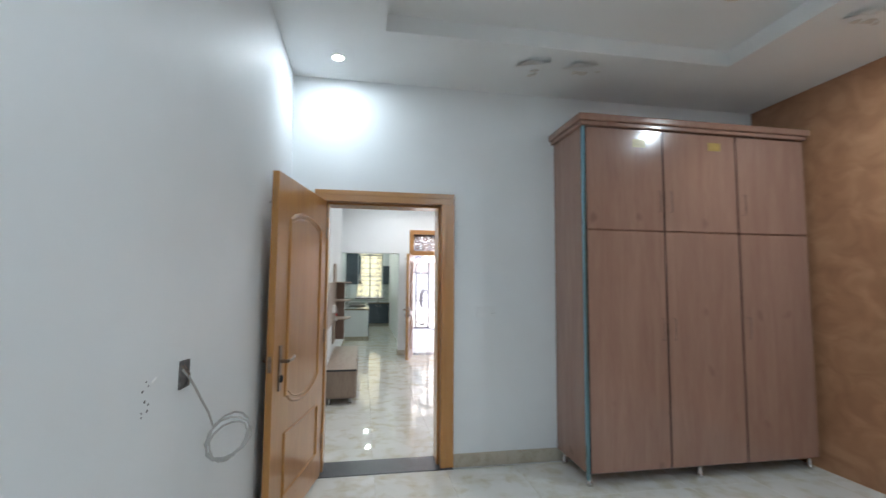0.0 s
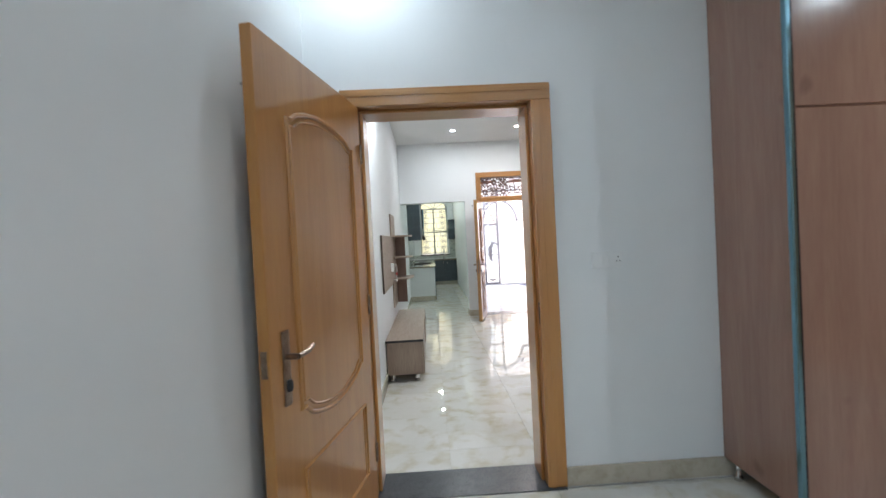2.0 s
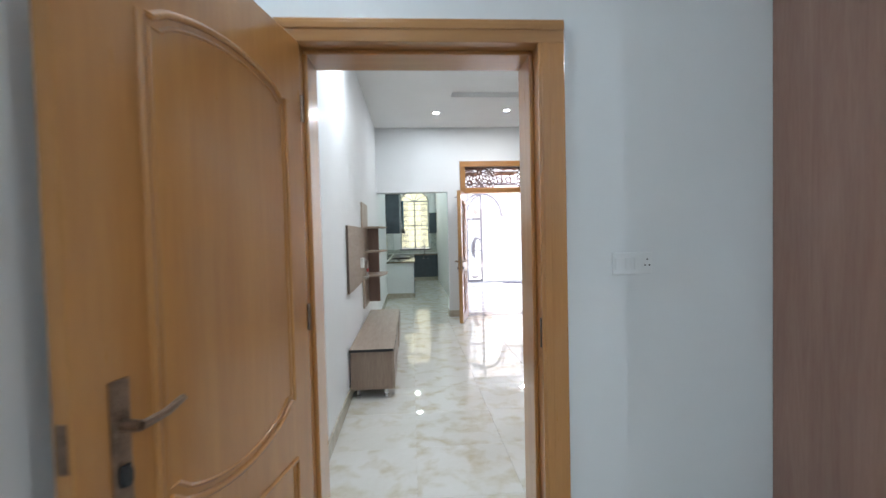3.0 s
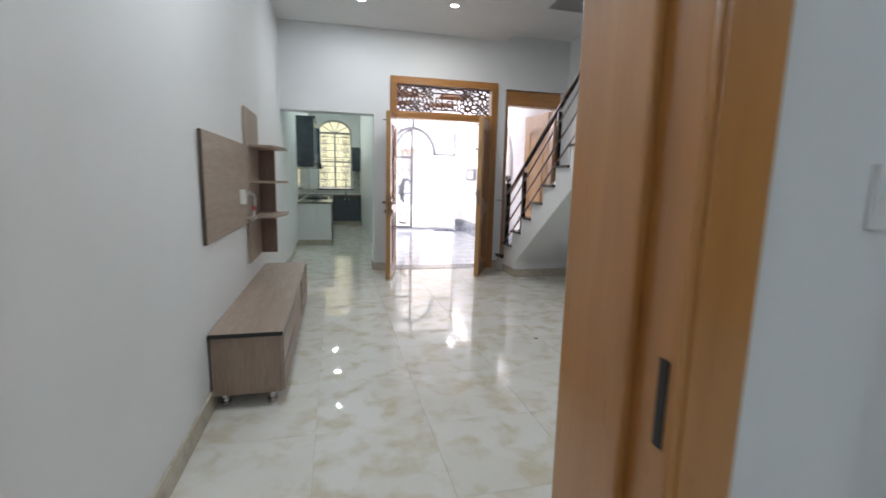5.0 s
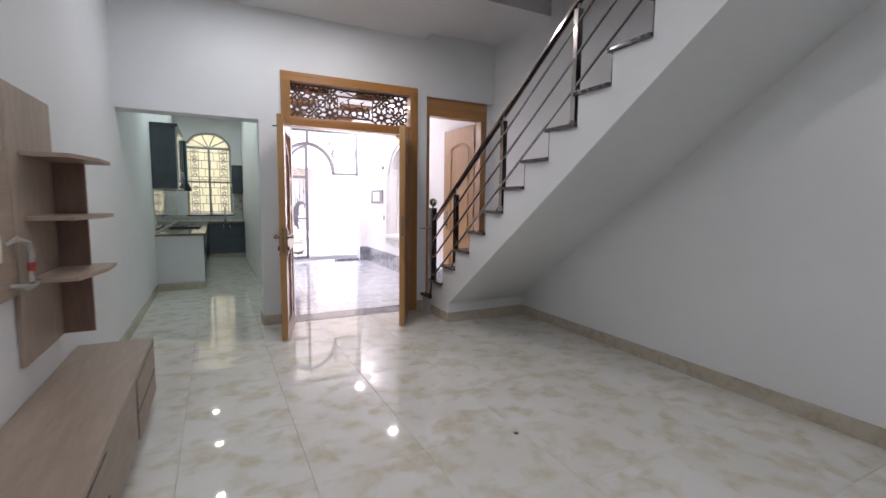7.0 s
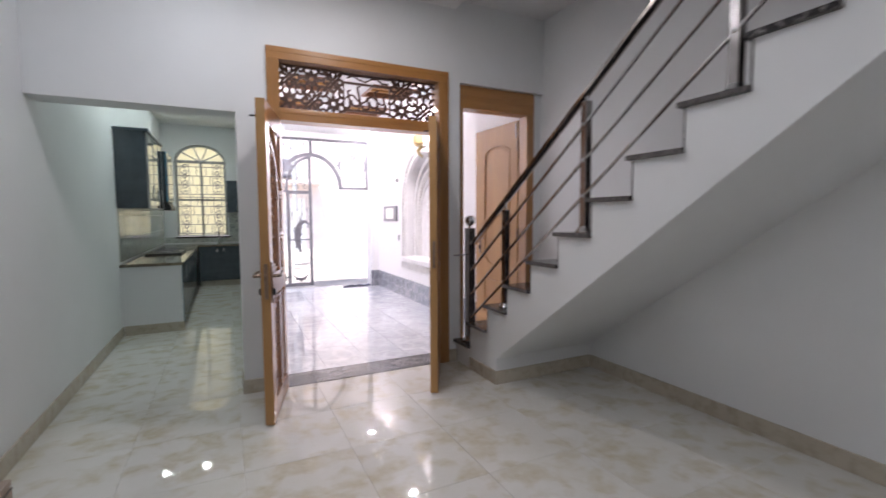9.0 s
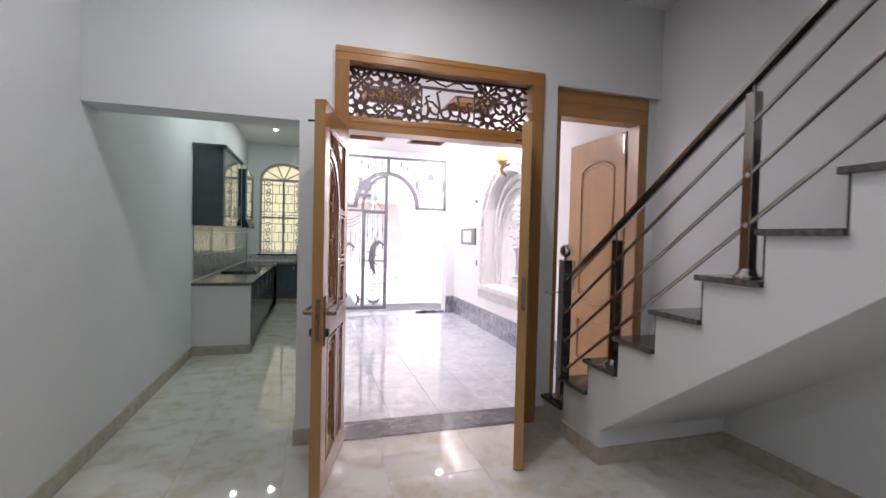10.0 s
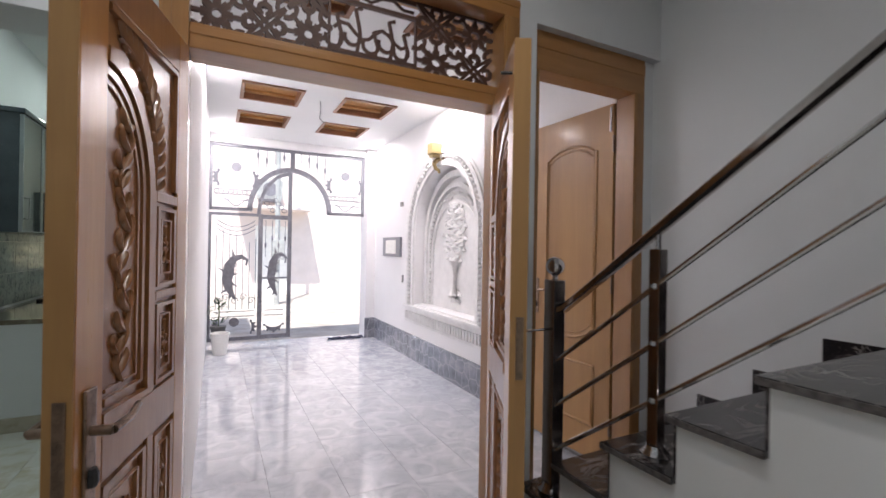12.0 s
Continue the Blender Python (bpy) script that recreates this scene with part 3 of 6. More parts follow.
for nm, a in (("top_rail", (gx0, 2.80, gx1, 2.84)), ("side_post", (gx0, 1.92, gx0 + 0.04, 2.80)), ("side_post", (gx1 - 0.04, 1.92, gx1, 2.80)),
              ("lower_rail", (gx0, 1.90, -0.55, 1.945)), ("lower_rail", (0.52, 1.90, gx1, 1.945)), ("centre_post", (-0.03, 2.57, 0.03, 2.80)),
              ("leaf_post", (gx0, 0.06, gx0 + 0.035, 1.87)), ("leaf_rail", (gx0 + 0.035, 1.83, -0.46, 1.87)), ("leaf_rail", (gx0 + 0.035, 0.06, -0.46, 0.11)),
              ("wicket_post", (-0.46, 0.06, -0.40, 1.87)), ("wicket_post", (-0.055, 0.06, 0.0, 2.50)), ("wicket_rail", (-0.40, 1.80, -0.055, 1.86)), ("wicket_rail", (-0.40, 0.06, -0.055, 0.12)), ("wicket_rail", (-0.40, 0.93, -0.055, 0.955))):
    part(nm, bar(B(), *a), M_IRON, gate)
bm = B()
strip(bm, arc(-0.015, 1.92, 0.565, 180, 0, 28, 0.62), 0.07, flat_y, -0.022, 0.022)
part("arch_band", bm, M_IRON, gate)
bm = B()
strip(bm, arc(-0.015, 1.86, 0.44, 180, 91, 16, 0.62), 0.05, flat_y, -0.02, 0.02)
part("wicket_arch", bm, M_IRON, gate)


def crescent(bm, cx, cz, r, a0, a1, w, n=14):
    pts = arc(cx, cz, r, a0, a1, n)
    inner = [(cx + (p[0] - cx) * (1 - w * math.sin(math.pi * i / n)), cz + (p[1] - cz) * (1 - w * math.sin(math.pi * i / n))) for i, p in enumerate(pts)]
    for i in range(n):
        if i in (0, n - 1):
            continue
        prism(bm, [pts[i], pts[i + 1], inner[i + 1], inner[i]], "y", -0.006, 0.006)


def disc(bm, cx, cz, r, n=16):
    prism(bm, arc(cx, cz, r, 0, 360 - 360 / n, n - 1), "y", -0.006, 0.006)


for cx in (-0.76, 0.80):
    bm = B()
    disc(bm, cx, 2.52, 0.065)
    part("disc_ornament", bm, M_IRON, gate)
    for s in (-1, 1):
        bm = B()
        crescent(bm, cx + s * 0.19, 2.36, 0.10, 90 if s < 0 else -90, 270 if s < 0 else 90, 0.55)
        for k in range(5):
            a = radians((180 if s < 0 else 0) - 70 + 35 * k)
            disc(bm, cx + s * 0.19 + 0.11 * math.cos(a), 2.36 + 0.11 * math.sin(a), 0.018, 8)
        part("crescent_ornament", bm, M_IRON, gate)
    bm = B()
    for z in (2.05, 2.13, 2.20):
        tube(bm, [(cx - 0.28, 0, z), (cx + 0.24, 0, z)], 0.006, 5)
    for k in range(8):
        tube(bm, [(cx - 0.25 + 0.06 * k + 0.03 * math.cos(t), 0, 2.165 + 0.03 * math.sin(t)) for t in (j * math.pi / 4 for j in range(8))], 0.005, 4, True)
    tube(bm, [(cx - 0.16 + 0.32 * i / 12, 0, 2.02 + 0.05 * math.cos(i * math.pi / 6)) for i in range(13)], 0.008, 5)
    part("scroll_band", bm, M_IRON, gate)
for k in range(9):
    x = -0.48 + 0.12 * k
    bot = 2.0 + 0.62 * math.sqrt(max(0, 1 - ((x + 0.015) / 0.6) ** 2)) + 0.03
    bm = B()
    tube(bm, [(x, 0, 2.80), (x, 0, min(bot, 2.78))], 0.006, 5)
    z = 2.72 - 0.07 * (k % 3)
    if z - 0.1 > bot - 0.06:
        lathe(bm, [(0.004, -0.05), (0.016, -0.03), (0.016, 0.03), (0.004, 0.05)], (x, 0, z), 8)
    part("spindle", bm, M_IRON, gate)


def leaping_form(bm, cx, cz, s):
    """A curved flat plate, thick in the middle, with a curl above and a tail below."""
    spine = [(0.24, 0.20), (0.26, 0.28), (0.18, 0.33), (0.08, 0.29), (0.03, 0.20), (0.02, 0.10), (0.0, 0.0), (0.02, -0.10), (0.06, -0.19), (0.11, -0.28)]
    wide = [0.02, 0.04, 0.065, 0.10, 0.135, 0.15, 0.135, 0.11, 0.07, 0.02]
    sides = ([], [])
    for i, (p_, w0) in enumerate(zip(spine, wide)):
        a, b = spine[max(0, i - 1)], spine[min(len(spine) - 1, i + 1)]
        l = math.hypot(b[0] - a[0], b[1] - a[1])
        nx, nz = -(b[1] - a[1]) / l * w0 / 2, (b[0] - a[0]) / l * w0 / 2
        sides[0].append((cx + s * (p_[0] + nx), cz + p_[1] + nz))
        sides[1].append((cx + s * (p_[0] - nx), cz + p_[1] - nz))
    prism(bm, sides[0] + sides[1][::-1], "y", -0.006, 0.006)
    for a, b, d in ((-0.03, 0.12, 150), (0.06, -0.05, -30), (0.0, -0.14, 210), (0.05, 0.06, 20), (0.05, 0.16, 35), (0.06, -0.20, 250), (0.08, 0.34, 100)):
        e = radians(d)
        prism(bm, [(cx + s * (a - 0.02 * math.sin(e)), cz + b + 0.02 * math.cos(e)), (cx + s * (a + 0.11 * math.cos(e)), cz + b + 0.11 * math.sin(e)), (cx + s * (a + 0.02 * math.sin(e)), cz + b - 0.02 * math.cos(e))], "y", -0.0055, 0.0055)


bm = B()
leaping_form(bm, -0.86, 0.92, 1)
part("cut_plate_ornament", bm, M_IRON, gate)
bm = B()
leaping_form(bm, -0.28, 0.96, 0.8)
part("cut_plate_ornament", bm, M_IRON, gate)
for cx, w in ((-0.76, 0.26), (-0.23, 0.13)):
    bm = B()
    for z in (0.40, 0.47):
        tube(bm, [(cx - w, 0, z), (cx + w, 0, z)], 0.006, 5)
    if w < 0.2:
        crescent(bm, cx, 0.28, 0.12, 180, 360, 0.5)
        for k in range(5):
            a = radians(190 + 40 * k)
            disc(bm, cx + 0.13 * math.cos(a), 0.28 + 0.13 * math.sin(a), 0.016, 8)
    else:
        disc(bm, cx, 0.32, 0.065)
        for e in (-1, 1):
            crescent(bm, cx + e * 0.19, 0.24, 0.085, 90 if e < 0 else -90, 270 if e < 0 else 90, 0.55)
            for k in range(5):
                a = radians((180 if e < 0 else 0) - 70 + 35 * k)
                disc(bm, cx + e * 0.19 + 0.095 * math.cos(a), 0.24 + 0.095 * math.sin(a), 0.016, 8)
    part("crescent_ornament", bm, M_IRON, gate)
for k in range(7):
    x = gx0 + 0.1 + 0.085 * k
    part("rod", tube(B(), [(x, 0, 0.5), (x, 0, 1.55 + 0.1 * math.sin(k))], 0.005, 5), M_IRON, gate)
for k in range(3):
    part("curved_rod", tube(B(), [(gx0 + 0.1 + 0.05 * i, 0, 1.55 + 0.06 * k + 0.10 * ((i - 5) / 5) ** 2) for i in range(11)], 0.006, 5), M_IRON, gate)
for k in range(5):
    cx, cz = gx0 + 0.12 + 0.11 * k, 0.62 + 0.05 * ((k * 3) % 2)
    part("scroll", tube(B(), [(cx + 0.05 * (1 - j / 14) * math.cos(j * 0.7), 0, cz + 0.06 * (1 - j / 14) * math.sin(j * 0.7)) for j in range(13)], 0.006, 5), M_IRON, gate)
bm = B()
for k in range(4):
    x = -0.36 + 0.09 * k
    tube(bm, [(x, 0, 1.25), (x, 0, 1.78)], 0.005, 4)
    lathe(bm, [(0.004, -0.045), (0.014, -0.02), (0.014, 0.02), (0.004, 0.045)], (x, 0, 1.42 + 0.1 * (k % 2)), 8)
part("wicket_spindles", bm, M_IRON, gate)
bm = B()
for k in range(7):
    tube(bm, [(-0.11 - 0.04 * k + 0.035 * math.cos(t), 0, 1.93 + 0.05 * ((k * 5) % 4) + 0.03 * math.sin(t)) for t in (j * math.pi / 4 for j in range(8))], 0.006, 4, True)
part("wicket_scrolls", bm, M_IRON, gate)

# street
M_ASPH = plain("dusty_street", (0.38, 0.355, 0.32), 0.9, vary=0.15, scale=3, bumps=0.3)
gr = B()
box(gr, -150, 14.62, -0.6, 150, 300, -0.13)
setting("ground", gr, M_ASPH, "pale dusty street in front of the house", "ground")
setting("ground_house", box(B(), -150, -150, -0.6, 150, 14.62, -0.28), M_ASPH, "bare ground around the house", "ground")
M_FACADE = plain("pale_pink_render", (0.72, 0.64, 0.60), 0.85, vary=0.06, scale=2)
hs_ = thing("neighbour_house", "pale rendered house across the street with a parapet", "house", 4.0, 22.0, -0.13)
bm = B()
box(bm, -4.5, 0, 0, 9, 6, 6.2)
part("wall", bm, M_FACADE, hs_)
part("parapet", box(B(), -4.7, -0.15, 6.2, 9.2, 0.1, 7.0, 0.02), M_FACADE, hs_)
part("awning", box(B(), -1.9, -0.9, 2.55, 0.1, 0.0, 2.65, 0.02), M_FACADE, hs_)
for wx in (2.9,):
    w = part("window", box(B(), wx, -0.03, 1.0, wx + 1.2, 0.05, 2.3), M_WINFR, hs_)
    part("pane", box(B(), wx + 0.08, -0.04, 1.08, wx + 1.12, -0.03, 2.22), M_BLUECAB, w)
part("door", box(B(), -1.4, -0.04, 0.0, -0.4, 0.05, 2.1, 0.01), M_WHITEP, hs_)
ac = thing("air_conditioner", "grey outdoor air conditioner unit on a wall bracket", "air conditioner", 2.95, 21.75, 2.75)
part("case", box(B(), -0.35, -0.25, 0, 0.35, 0.15, 0.55, 0.02), M_WINFR, ac)
part("fan_grille", lathe(B(), [(0.2, -0.01), (0.2, 0.01)], (0, 0, 0), 20), M_IRON, ac, m=pose(0, -0.26, 0.28, 90))
part("bracket", box(B(), -0.3, -0.2, -0.06, 0.3, 0.25, 0.0), M_IRON, ac)
pole = thing("street_pole", "thin grey utility pole with a meter box", "pole", 2.95, 19.6, -0.13)
part("shaft", tube(B(), [(0, 0, 0), (0, 0, 7.5)], [0.07, 0.05], 12), M_WINFR, pole, smooth=True)
part("meter_box", box(B(), -0.16, -0.2, 1.15, 0.16, -0.06, 1.65, 0.01), M_WINFR, pole)


# ---- frames, thresholds, skirting ----
def frame_bar(name, parent, x0, z0, x1, z1, y0, y1, mat):
    """A door frame member with a stepped face."""
    bm = B()
    box(bm, x0, y0, z0, x1, y1, z1, 0.004)
    if x1 - x0 < z1 - z0:
        box(bm, x0 + (x1 - x0) * 0.12, y0 - 0.004, z0, x0 + (x1 - x0) * 0.42, y0 + 0.002, z1, 0.003)
    else:
        box(bm, x0, y0 - 0.004, z0 + (z1 - z0) * 0.55, x1, y0 + 0.002, z0 + (z1 - z0) * 0.85, 0.003)
    return part(name, bm, mat, parent)


df = thing("door_frame_1", "varnished orange-brown wooden bedroom door frame", "door frame", 0, 0, 0, kind="structure")
frame_bar("jamb", df, 0.045, 0.006, 0.135, 2.115, 3.708, 3.966, M_OAK)
frame_bar("jamb", df, 1.064, 0.006, 1.170, 2.115, 3.708, 3.966, M_OAK)
frame_bar("head", df, 0.045, 2.115, 1.170, 2.205, 3.708, 3.966, M_OAKH)
part("stop", box(B(), 1.046, 3.785, 0.006, 1.064, 3.966, 2.097, 0.005), M_OAK, df)
part("stop", box(B(), 0.135, 3.785, 0.006, 0.153, 3.966, 2.097, 0.005), M_OAK, df)
part("stop", box(B(), 0.135, 3.785, 2.097, 1.064, 3.966, 2.115, 0.005), M_OAKH, df)
part("strike_plate", box(B(), 1.0615, 3.722, 0.90, 1.065, 3.738, 1.02), M_BLACK, df, "dark metal strike plate")

mf = thing("door_frame_2", "varnished wooden main door frame with fretwork transom", "door frame", 0, 0, 0, kind="structure")
frame_bar("jamb", mf, MX0 - 0.004, 0.0, MX0 + 0.085, 2.475, 9.292, 9.46, M_FRAME)
frame_bar("jamb", mf, MX1 - 0.085, 0.0, MX1 + 0.004, 2.475, 9.292, 9.46, M_FRAME)
frame_bar("head", mf, MX0 - 0.004, 2.475, MX1 + 0.004, MT + 0.004, 9.292, 9.46, M_OAKH)
frame_bar("transom_bar", mf, MX0 + 0.085, 2.04, MX1 - 0.085, 2.13, 9.31, 9.46, M_OAKH)
LX0, LX1, LZ0, LZ1 = MX0 + 0.085, MX1 - 0.085, 2.13, 2.475

# fretwork: rings, crossing arcs and petals cut out of board
def fret(x0, x1):
    """A pierced board: cells with an eight-pointed rosette take turns with cells of a diagonal cross and scrolls."""
    bm = B()
    cell = (LZ1 - LZ0) / 2
    n = max(1, round((x1 - x0) / cell))
    cw = (x1 - x0) / n
    w = 0.0195
    k = 0

    def lay(u, v, d):
        return (u, d, v)

    def cut(pts, width, closed=False):
        nonlocal k
        k += 1
        e = 0.00012 * (k % 40)
        strip(bm, pts, width, lay, 9.390 + e, 9.410 - e, closed)

    for i in range(n):
        for j in range(2):
            cx, cz = x0 + (i + 0.5) * cw, LZ0 + (j + 0.5) * cell
            if (i + j) % 2 == 0:
                cut(arc(cx, cz, cw * 0.165, 0, 330, 11, cell * 0.165), w * 1.1, True)
                for q in range(8):
                    a = radians(45 * q)
                    far = 0.50 if q % 2 == 0 else 0.56
                    cut([(cx + cw * 0.19 * math.cos(a), cz + cell * 0.19 * math.sin(a)), (cx + cw * 0.33 * math.cos(a), cz + cell * 0.33 * math.sin(a))], w * 1.5)
                    cut([(cx + cw * 0.31 * math.cos(a), cz + cell * 0.31 * math.sin(a)), (cx + cw * far * math.cos(a), cz + cell * far * math.sin(a))], w * 0.75)
                for q in range(4):
                    a = 45 + 90 * q
                    ex, ez = cx + cw * 0.5 * math.copysign(1, math.cos(radians(a))), cz + cell * 0.5 * math.copysign(1, math.sin(radians(a)))
                    cut(arc(ex, ez, cw * 0.22, a + 115, a + 245, 8, cell * 0.22), w * 0.85)
            else:
                for a in (45, 135):
                    ca, sa = math.cos(radians(a)), math.sin(radians(a))
                    for off in (-0.075, 0.075):
                        mid = [(cx + cw * (t * ca - off * (1 - (t / 0.68) ** 2) * sa), cz + cell * (t * sa + off * (1 - (t / 0.68) ** 2) * ca)) for t in (-0.66, -0.44, -0.22, 0.0, 0.22, 0.44, 0.66)]
                        cut(mid, w * 0.8)
                for q in range(4):
                    a = 90 * q
                    ox, oz = cx + cw * 0.36 * math.cos(radians(a)), cz + cell * 0.36 * math.sin(radians(a))
                    for d in (-1, 1):
                        cut([(ox + cw * 0.15 * (1 - t / 14) * math.cos(radians(a + 180 + d * (20 + 32 * t))), oz + cell * 0.15 * (1 - t / 14) * math.sin(radians(a + 180 + d * (20 + 32 * t)))) for t in range(8)], w * 0.9)
    cut([(x0, LZ0 + 0.006), (x1, LZ0 + 0.006)], 0.012)
    cut([(x0, LZ1 - 0.006), (x1, LZ1 - 0.006)], 0.012)
    return bm


mid0, mid1 = LX0 + 0.50, LX0 + 0.89
part("fretwork", fret(LX0, mid0), M_LATT, mf, "dark pierced fretwork board")
part("fretwork", fret(mid1, LX1), M_LATT, mf, "dark pierced fretwork board")
bm = B()
strip(bm, [(mid0, LZ0 + 0.05), (mid1, LZ0 + 0.05), (mid1, LZ1 - 0.08), (mid0, LZ1 - 0.08)], 0.018, flat_y, 9.39, 9.41, True)
for k, (a, b) in enumerate(((0.04, 0.20), (0.12, 0.24), (0.20, 0.16), (0.27, 0.22), (0.34, 0.18))):
    sx = mid0 + a
    strip(bm, [(sx, LZ0 + 0.06), (sx + 0.012, LZ0 + b * 0.6), (sx - 0.008, LZ0 + b), (sx + 0.02, LZ0 + b + 0.01)], 0.014, flat_y, 9.394, 9.406)
    strip(bm, arc(sx - 0.02, LZ0 + 0.10 + 0.02 * (k % 2), 0.035, 160, 400, 12), 0.014, flat_y, 9.395, 9.405)
strip(bm, [(mid0 + 0.02 + 0.03 * i, LZ0 + 0.145 + 0.03 * math.sin(i * 1.1)) for i in range(12)], 0.014, flat_y, 9.396, 9.404)
strip(bm, [(mid0 + 0.03 + 0.05 * i, LZ1 - 0.04 + 0.02 * math.sin(i * 1.7)) for i in range(8)], 0.012, flat_y, 9.396, 9.404)
strip(bm, [(mid0, LZ1 - 0.012), (mid1, LZ1 - 0.012)], 0.02, flat_y, 9.3955, 9.4045)
part("fretwork_panel", bm, M_LATT, mf, "dark fretwork panel of flowing cut strokes")

sf = thing("door_frame_3", "varnished wooden frame of the stair door", "door frame", 0, 0, 0, kind="structure")
frame_bar("jamb", sf, DX0 - 0.004, 0.0, DX0 + 0.06, 2.295, 9.365, 9.50, M_FRAME)
frame_bar("jamb", sf, 3.748, 0.0, 3.83, 2.295, 9.365, 9.50, M_FRAME)
frame_bar("head", sf, DX0 - 0.004, 2.295, 3.83, DT, 9.365, 9.50, M_OAKH)

setting("threshold_bedroom", box(B(), 0.05, 3.69, -0.01, 1.165, 3.975, 0.006, 0.002), M_THRESH, "dark slate threshold strip in the bedroom doorway", "threshold")
setting("threshold_main", box(B(), MX0 + 0.01, 9.305, -0.3, MX1 - 0.01, 9.60, 0.004, 0.003), M_GRANITE, "dark granite threshold of the main door", "threshold")
setting("threshold_stair", box(B(), DX0, 9.325, -0.3, 3.829, 9.60, 0.0, 0.003), M_GRANITE, "dark granite threshold of the stair door", "threshold")


def skirting(name, *runs):
    bm = B()
    for x0, y0, x1, y1 in runs:
        box(bm, x0, y0, 0.0, x1, y1, 0.105, 0.003)
    setting(name, bm, M_SKIRT, "beige marble tile skirting", "baseboard")


T = 0.014
UNDER = 8.64                # face of the solid stair foot under the soffit
skirting("baseboard_living_west", (XL, YA1 + T, XL + T, 11.70))
skirting("baseboard_living_south", (1.166, YA1, 2.9, YA1 + T))
skirting("baseboard_living_east", (XR - T, YA1, XR, UNDER - T))
skirting("baseboard_stair", (2.923, UNDER - T, XR - T, UNDER), (2.923, UNDER, 2.937, 9.05))
skirting("baseboard_pier", (1.146, YF0 - T, MX0 - 0.005, YF0), (1.146, YF0, 1.16, YF1))
skirting("baseboard_pier_stair", (MX1 + 0.006, YF0 - T, DX0, YF0))
skirting("baseboard_kitchen", (XL + T, 11.706, 0.60, 11.72))
skirting("baseboard_bedroom", (1.172, YA0 - T, BX1, YA0))
skirting("baseboard_bedroom_west", (BX0, BY0, BX0 + T, YA0))


# ---- door leaves ----
def outline(u0, u1, v0, v1, top=0.0, foot=0.0, n=14):
    """A panel outline whose head and foot swell by top and foot, with small shoulders."""
    def edge(a, b, v, s):
        if not s:
            return [(a, v), (b, v)]
        k = abs(b - a) * 0.05 * (1 if b > a else -1)
        return [(a, v), (a + k, v)] + [(a + k + (b - a - 2 * k) * i / n, v + s * math.sin(math.pi * i / n) ** 0.62) for i in range(1, n)] + [(b - k, v), (b, v)]
    return edge(u0, u1, v0, -foot) + edge(u1, u0, v1, top)


def lever(parent, u, z, y, sgn, toward, length=0.12, mat=None):
    """A lever handle on a long plate, on the face at y, pointing along u."""
    mat = mat or M_BRONZE
    bm = B()
    box(bm, u - 0.022, min(y, y + sgn * 0.008), z - 0.17, u + 0.022, max(y, y + sgn * 0.008), z + 0.09, 0.004)
    pl = part("handle", bm, mat, parent, "antique bronze lever handle on a long plate")
    bm = B()
    yy = y + sgn * 0.05
    tube(bm, [(u, y, z), (u, yy, z)], 0.011, 10)
    tube(bm, [(u, yy, z), (u + toward * length * 0.5, yy + sgn * 0.006, z + 0.004), (u + toward * length, yy - sgn * 0.004, z + 0.012)], [0.010, 0.009, 0.008], 8)
    part("lever", bm, mat, pl, smooth=True)
    bm = B()
    lathe(bm, [(0.010, -0.02), (0.014, -0.01), (0.014, 0.01), (0.010, 0.02)], (u, y + sgn * 0.010, z - 0.10), 10)
    part("keyhole", bm, M_BLACK, pl)


def moulded_leaf(name, label, x, y, rz, w, h, handle_z, group, mat):
    leaf = thing(name, label, "door", x, y, 0.012, rz, group)
    part("leaf_board", box(B(), 0.0, -0.040, 0.0, w, 0.0, h, 0.003), mat, leaf)
    for s, y0 in ((1, 0.0), (-1, -0.040)):
        for v0, v1, t, f in ((0.37 * h, 0.88 * h, 0.06, 0.08), (0.095 * h, 0.265 * h, 0.0, 0.0)):
            pts = outline(0.13, w - 0.19, v0, v1, t, f)
            bm = B()
            tube(bm, [(a, y0 + s * 0.001, b) for a, b in pts], 0.0095, 10, True)
            cu, cv = w / 2 - 0.03, (v0 + v1) / 2
            tube(bm, [(cu + (a - cu) * 0.92, y0, cv + (b - cv) * 0.955) for a, b in pts], 0.005, 8, True)
            part("panel_moulding", bm, mat, leaf, smooth=True)
    lever(leaf, w - 0.095, handle_z, 0.0, 1, -1)
    lever(leaf, w - 0.095, handle_z, -0.04, -1, -1)
    part("latch", box(B(), w - 0.001, -0.032, handle_z - 0.05, w + 0.002, -0.010, handle_z + 0.04), M_BRONZE, leaf)
    bm = B()
    tube(bm, [(w - 0.03, -0.04, h - 0.18), (w - 0.03, -0.065, h - 0.18)], 0.006, 6)
    part("stop_pin", bm, M_CHROME, leaf)
    for z in (0.25, h / 2, h - 0.25):
        part("hinge", tube(B(), [(-0.004, 0.004, z - 0.05), (-0.004, 0.004, z + 0.05)], 0.008, 8), M_BRONZE, leaf)
    return leaf


moulded_leaf("bedroom_door", "open orange-brown wooden door with moulded arched panels", 0.138, 3.712, -101.5, 0.96, 2.10, 1.0, "panel doors", M_OAK)
sd = moulded_leaf("stair_door", "open orange-brown panelled door beyond the stair foot", 3.744, 9.515, 92.5, 0.775, 2.265, 1.05, "panel doors", M_OAKY)


part("tower_bolt", box(B(), 0.012, -0.001, 2.09, 0.026, 0.007, 2.245, 0.003), M_CHROME, sd, "bright steel tower bolt")


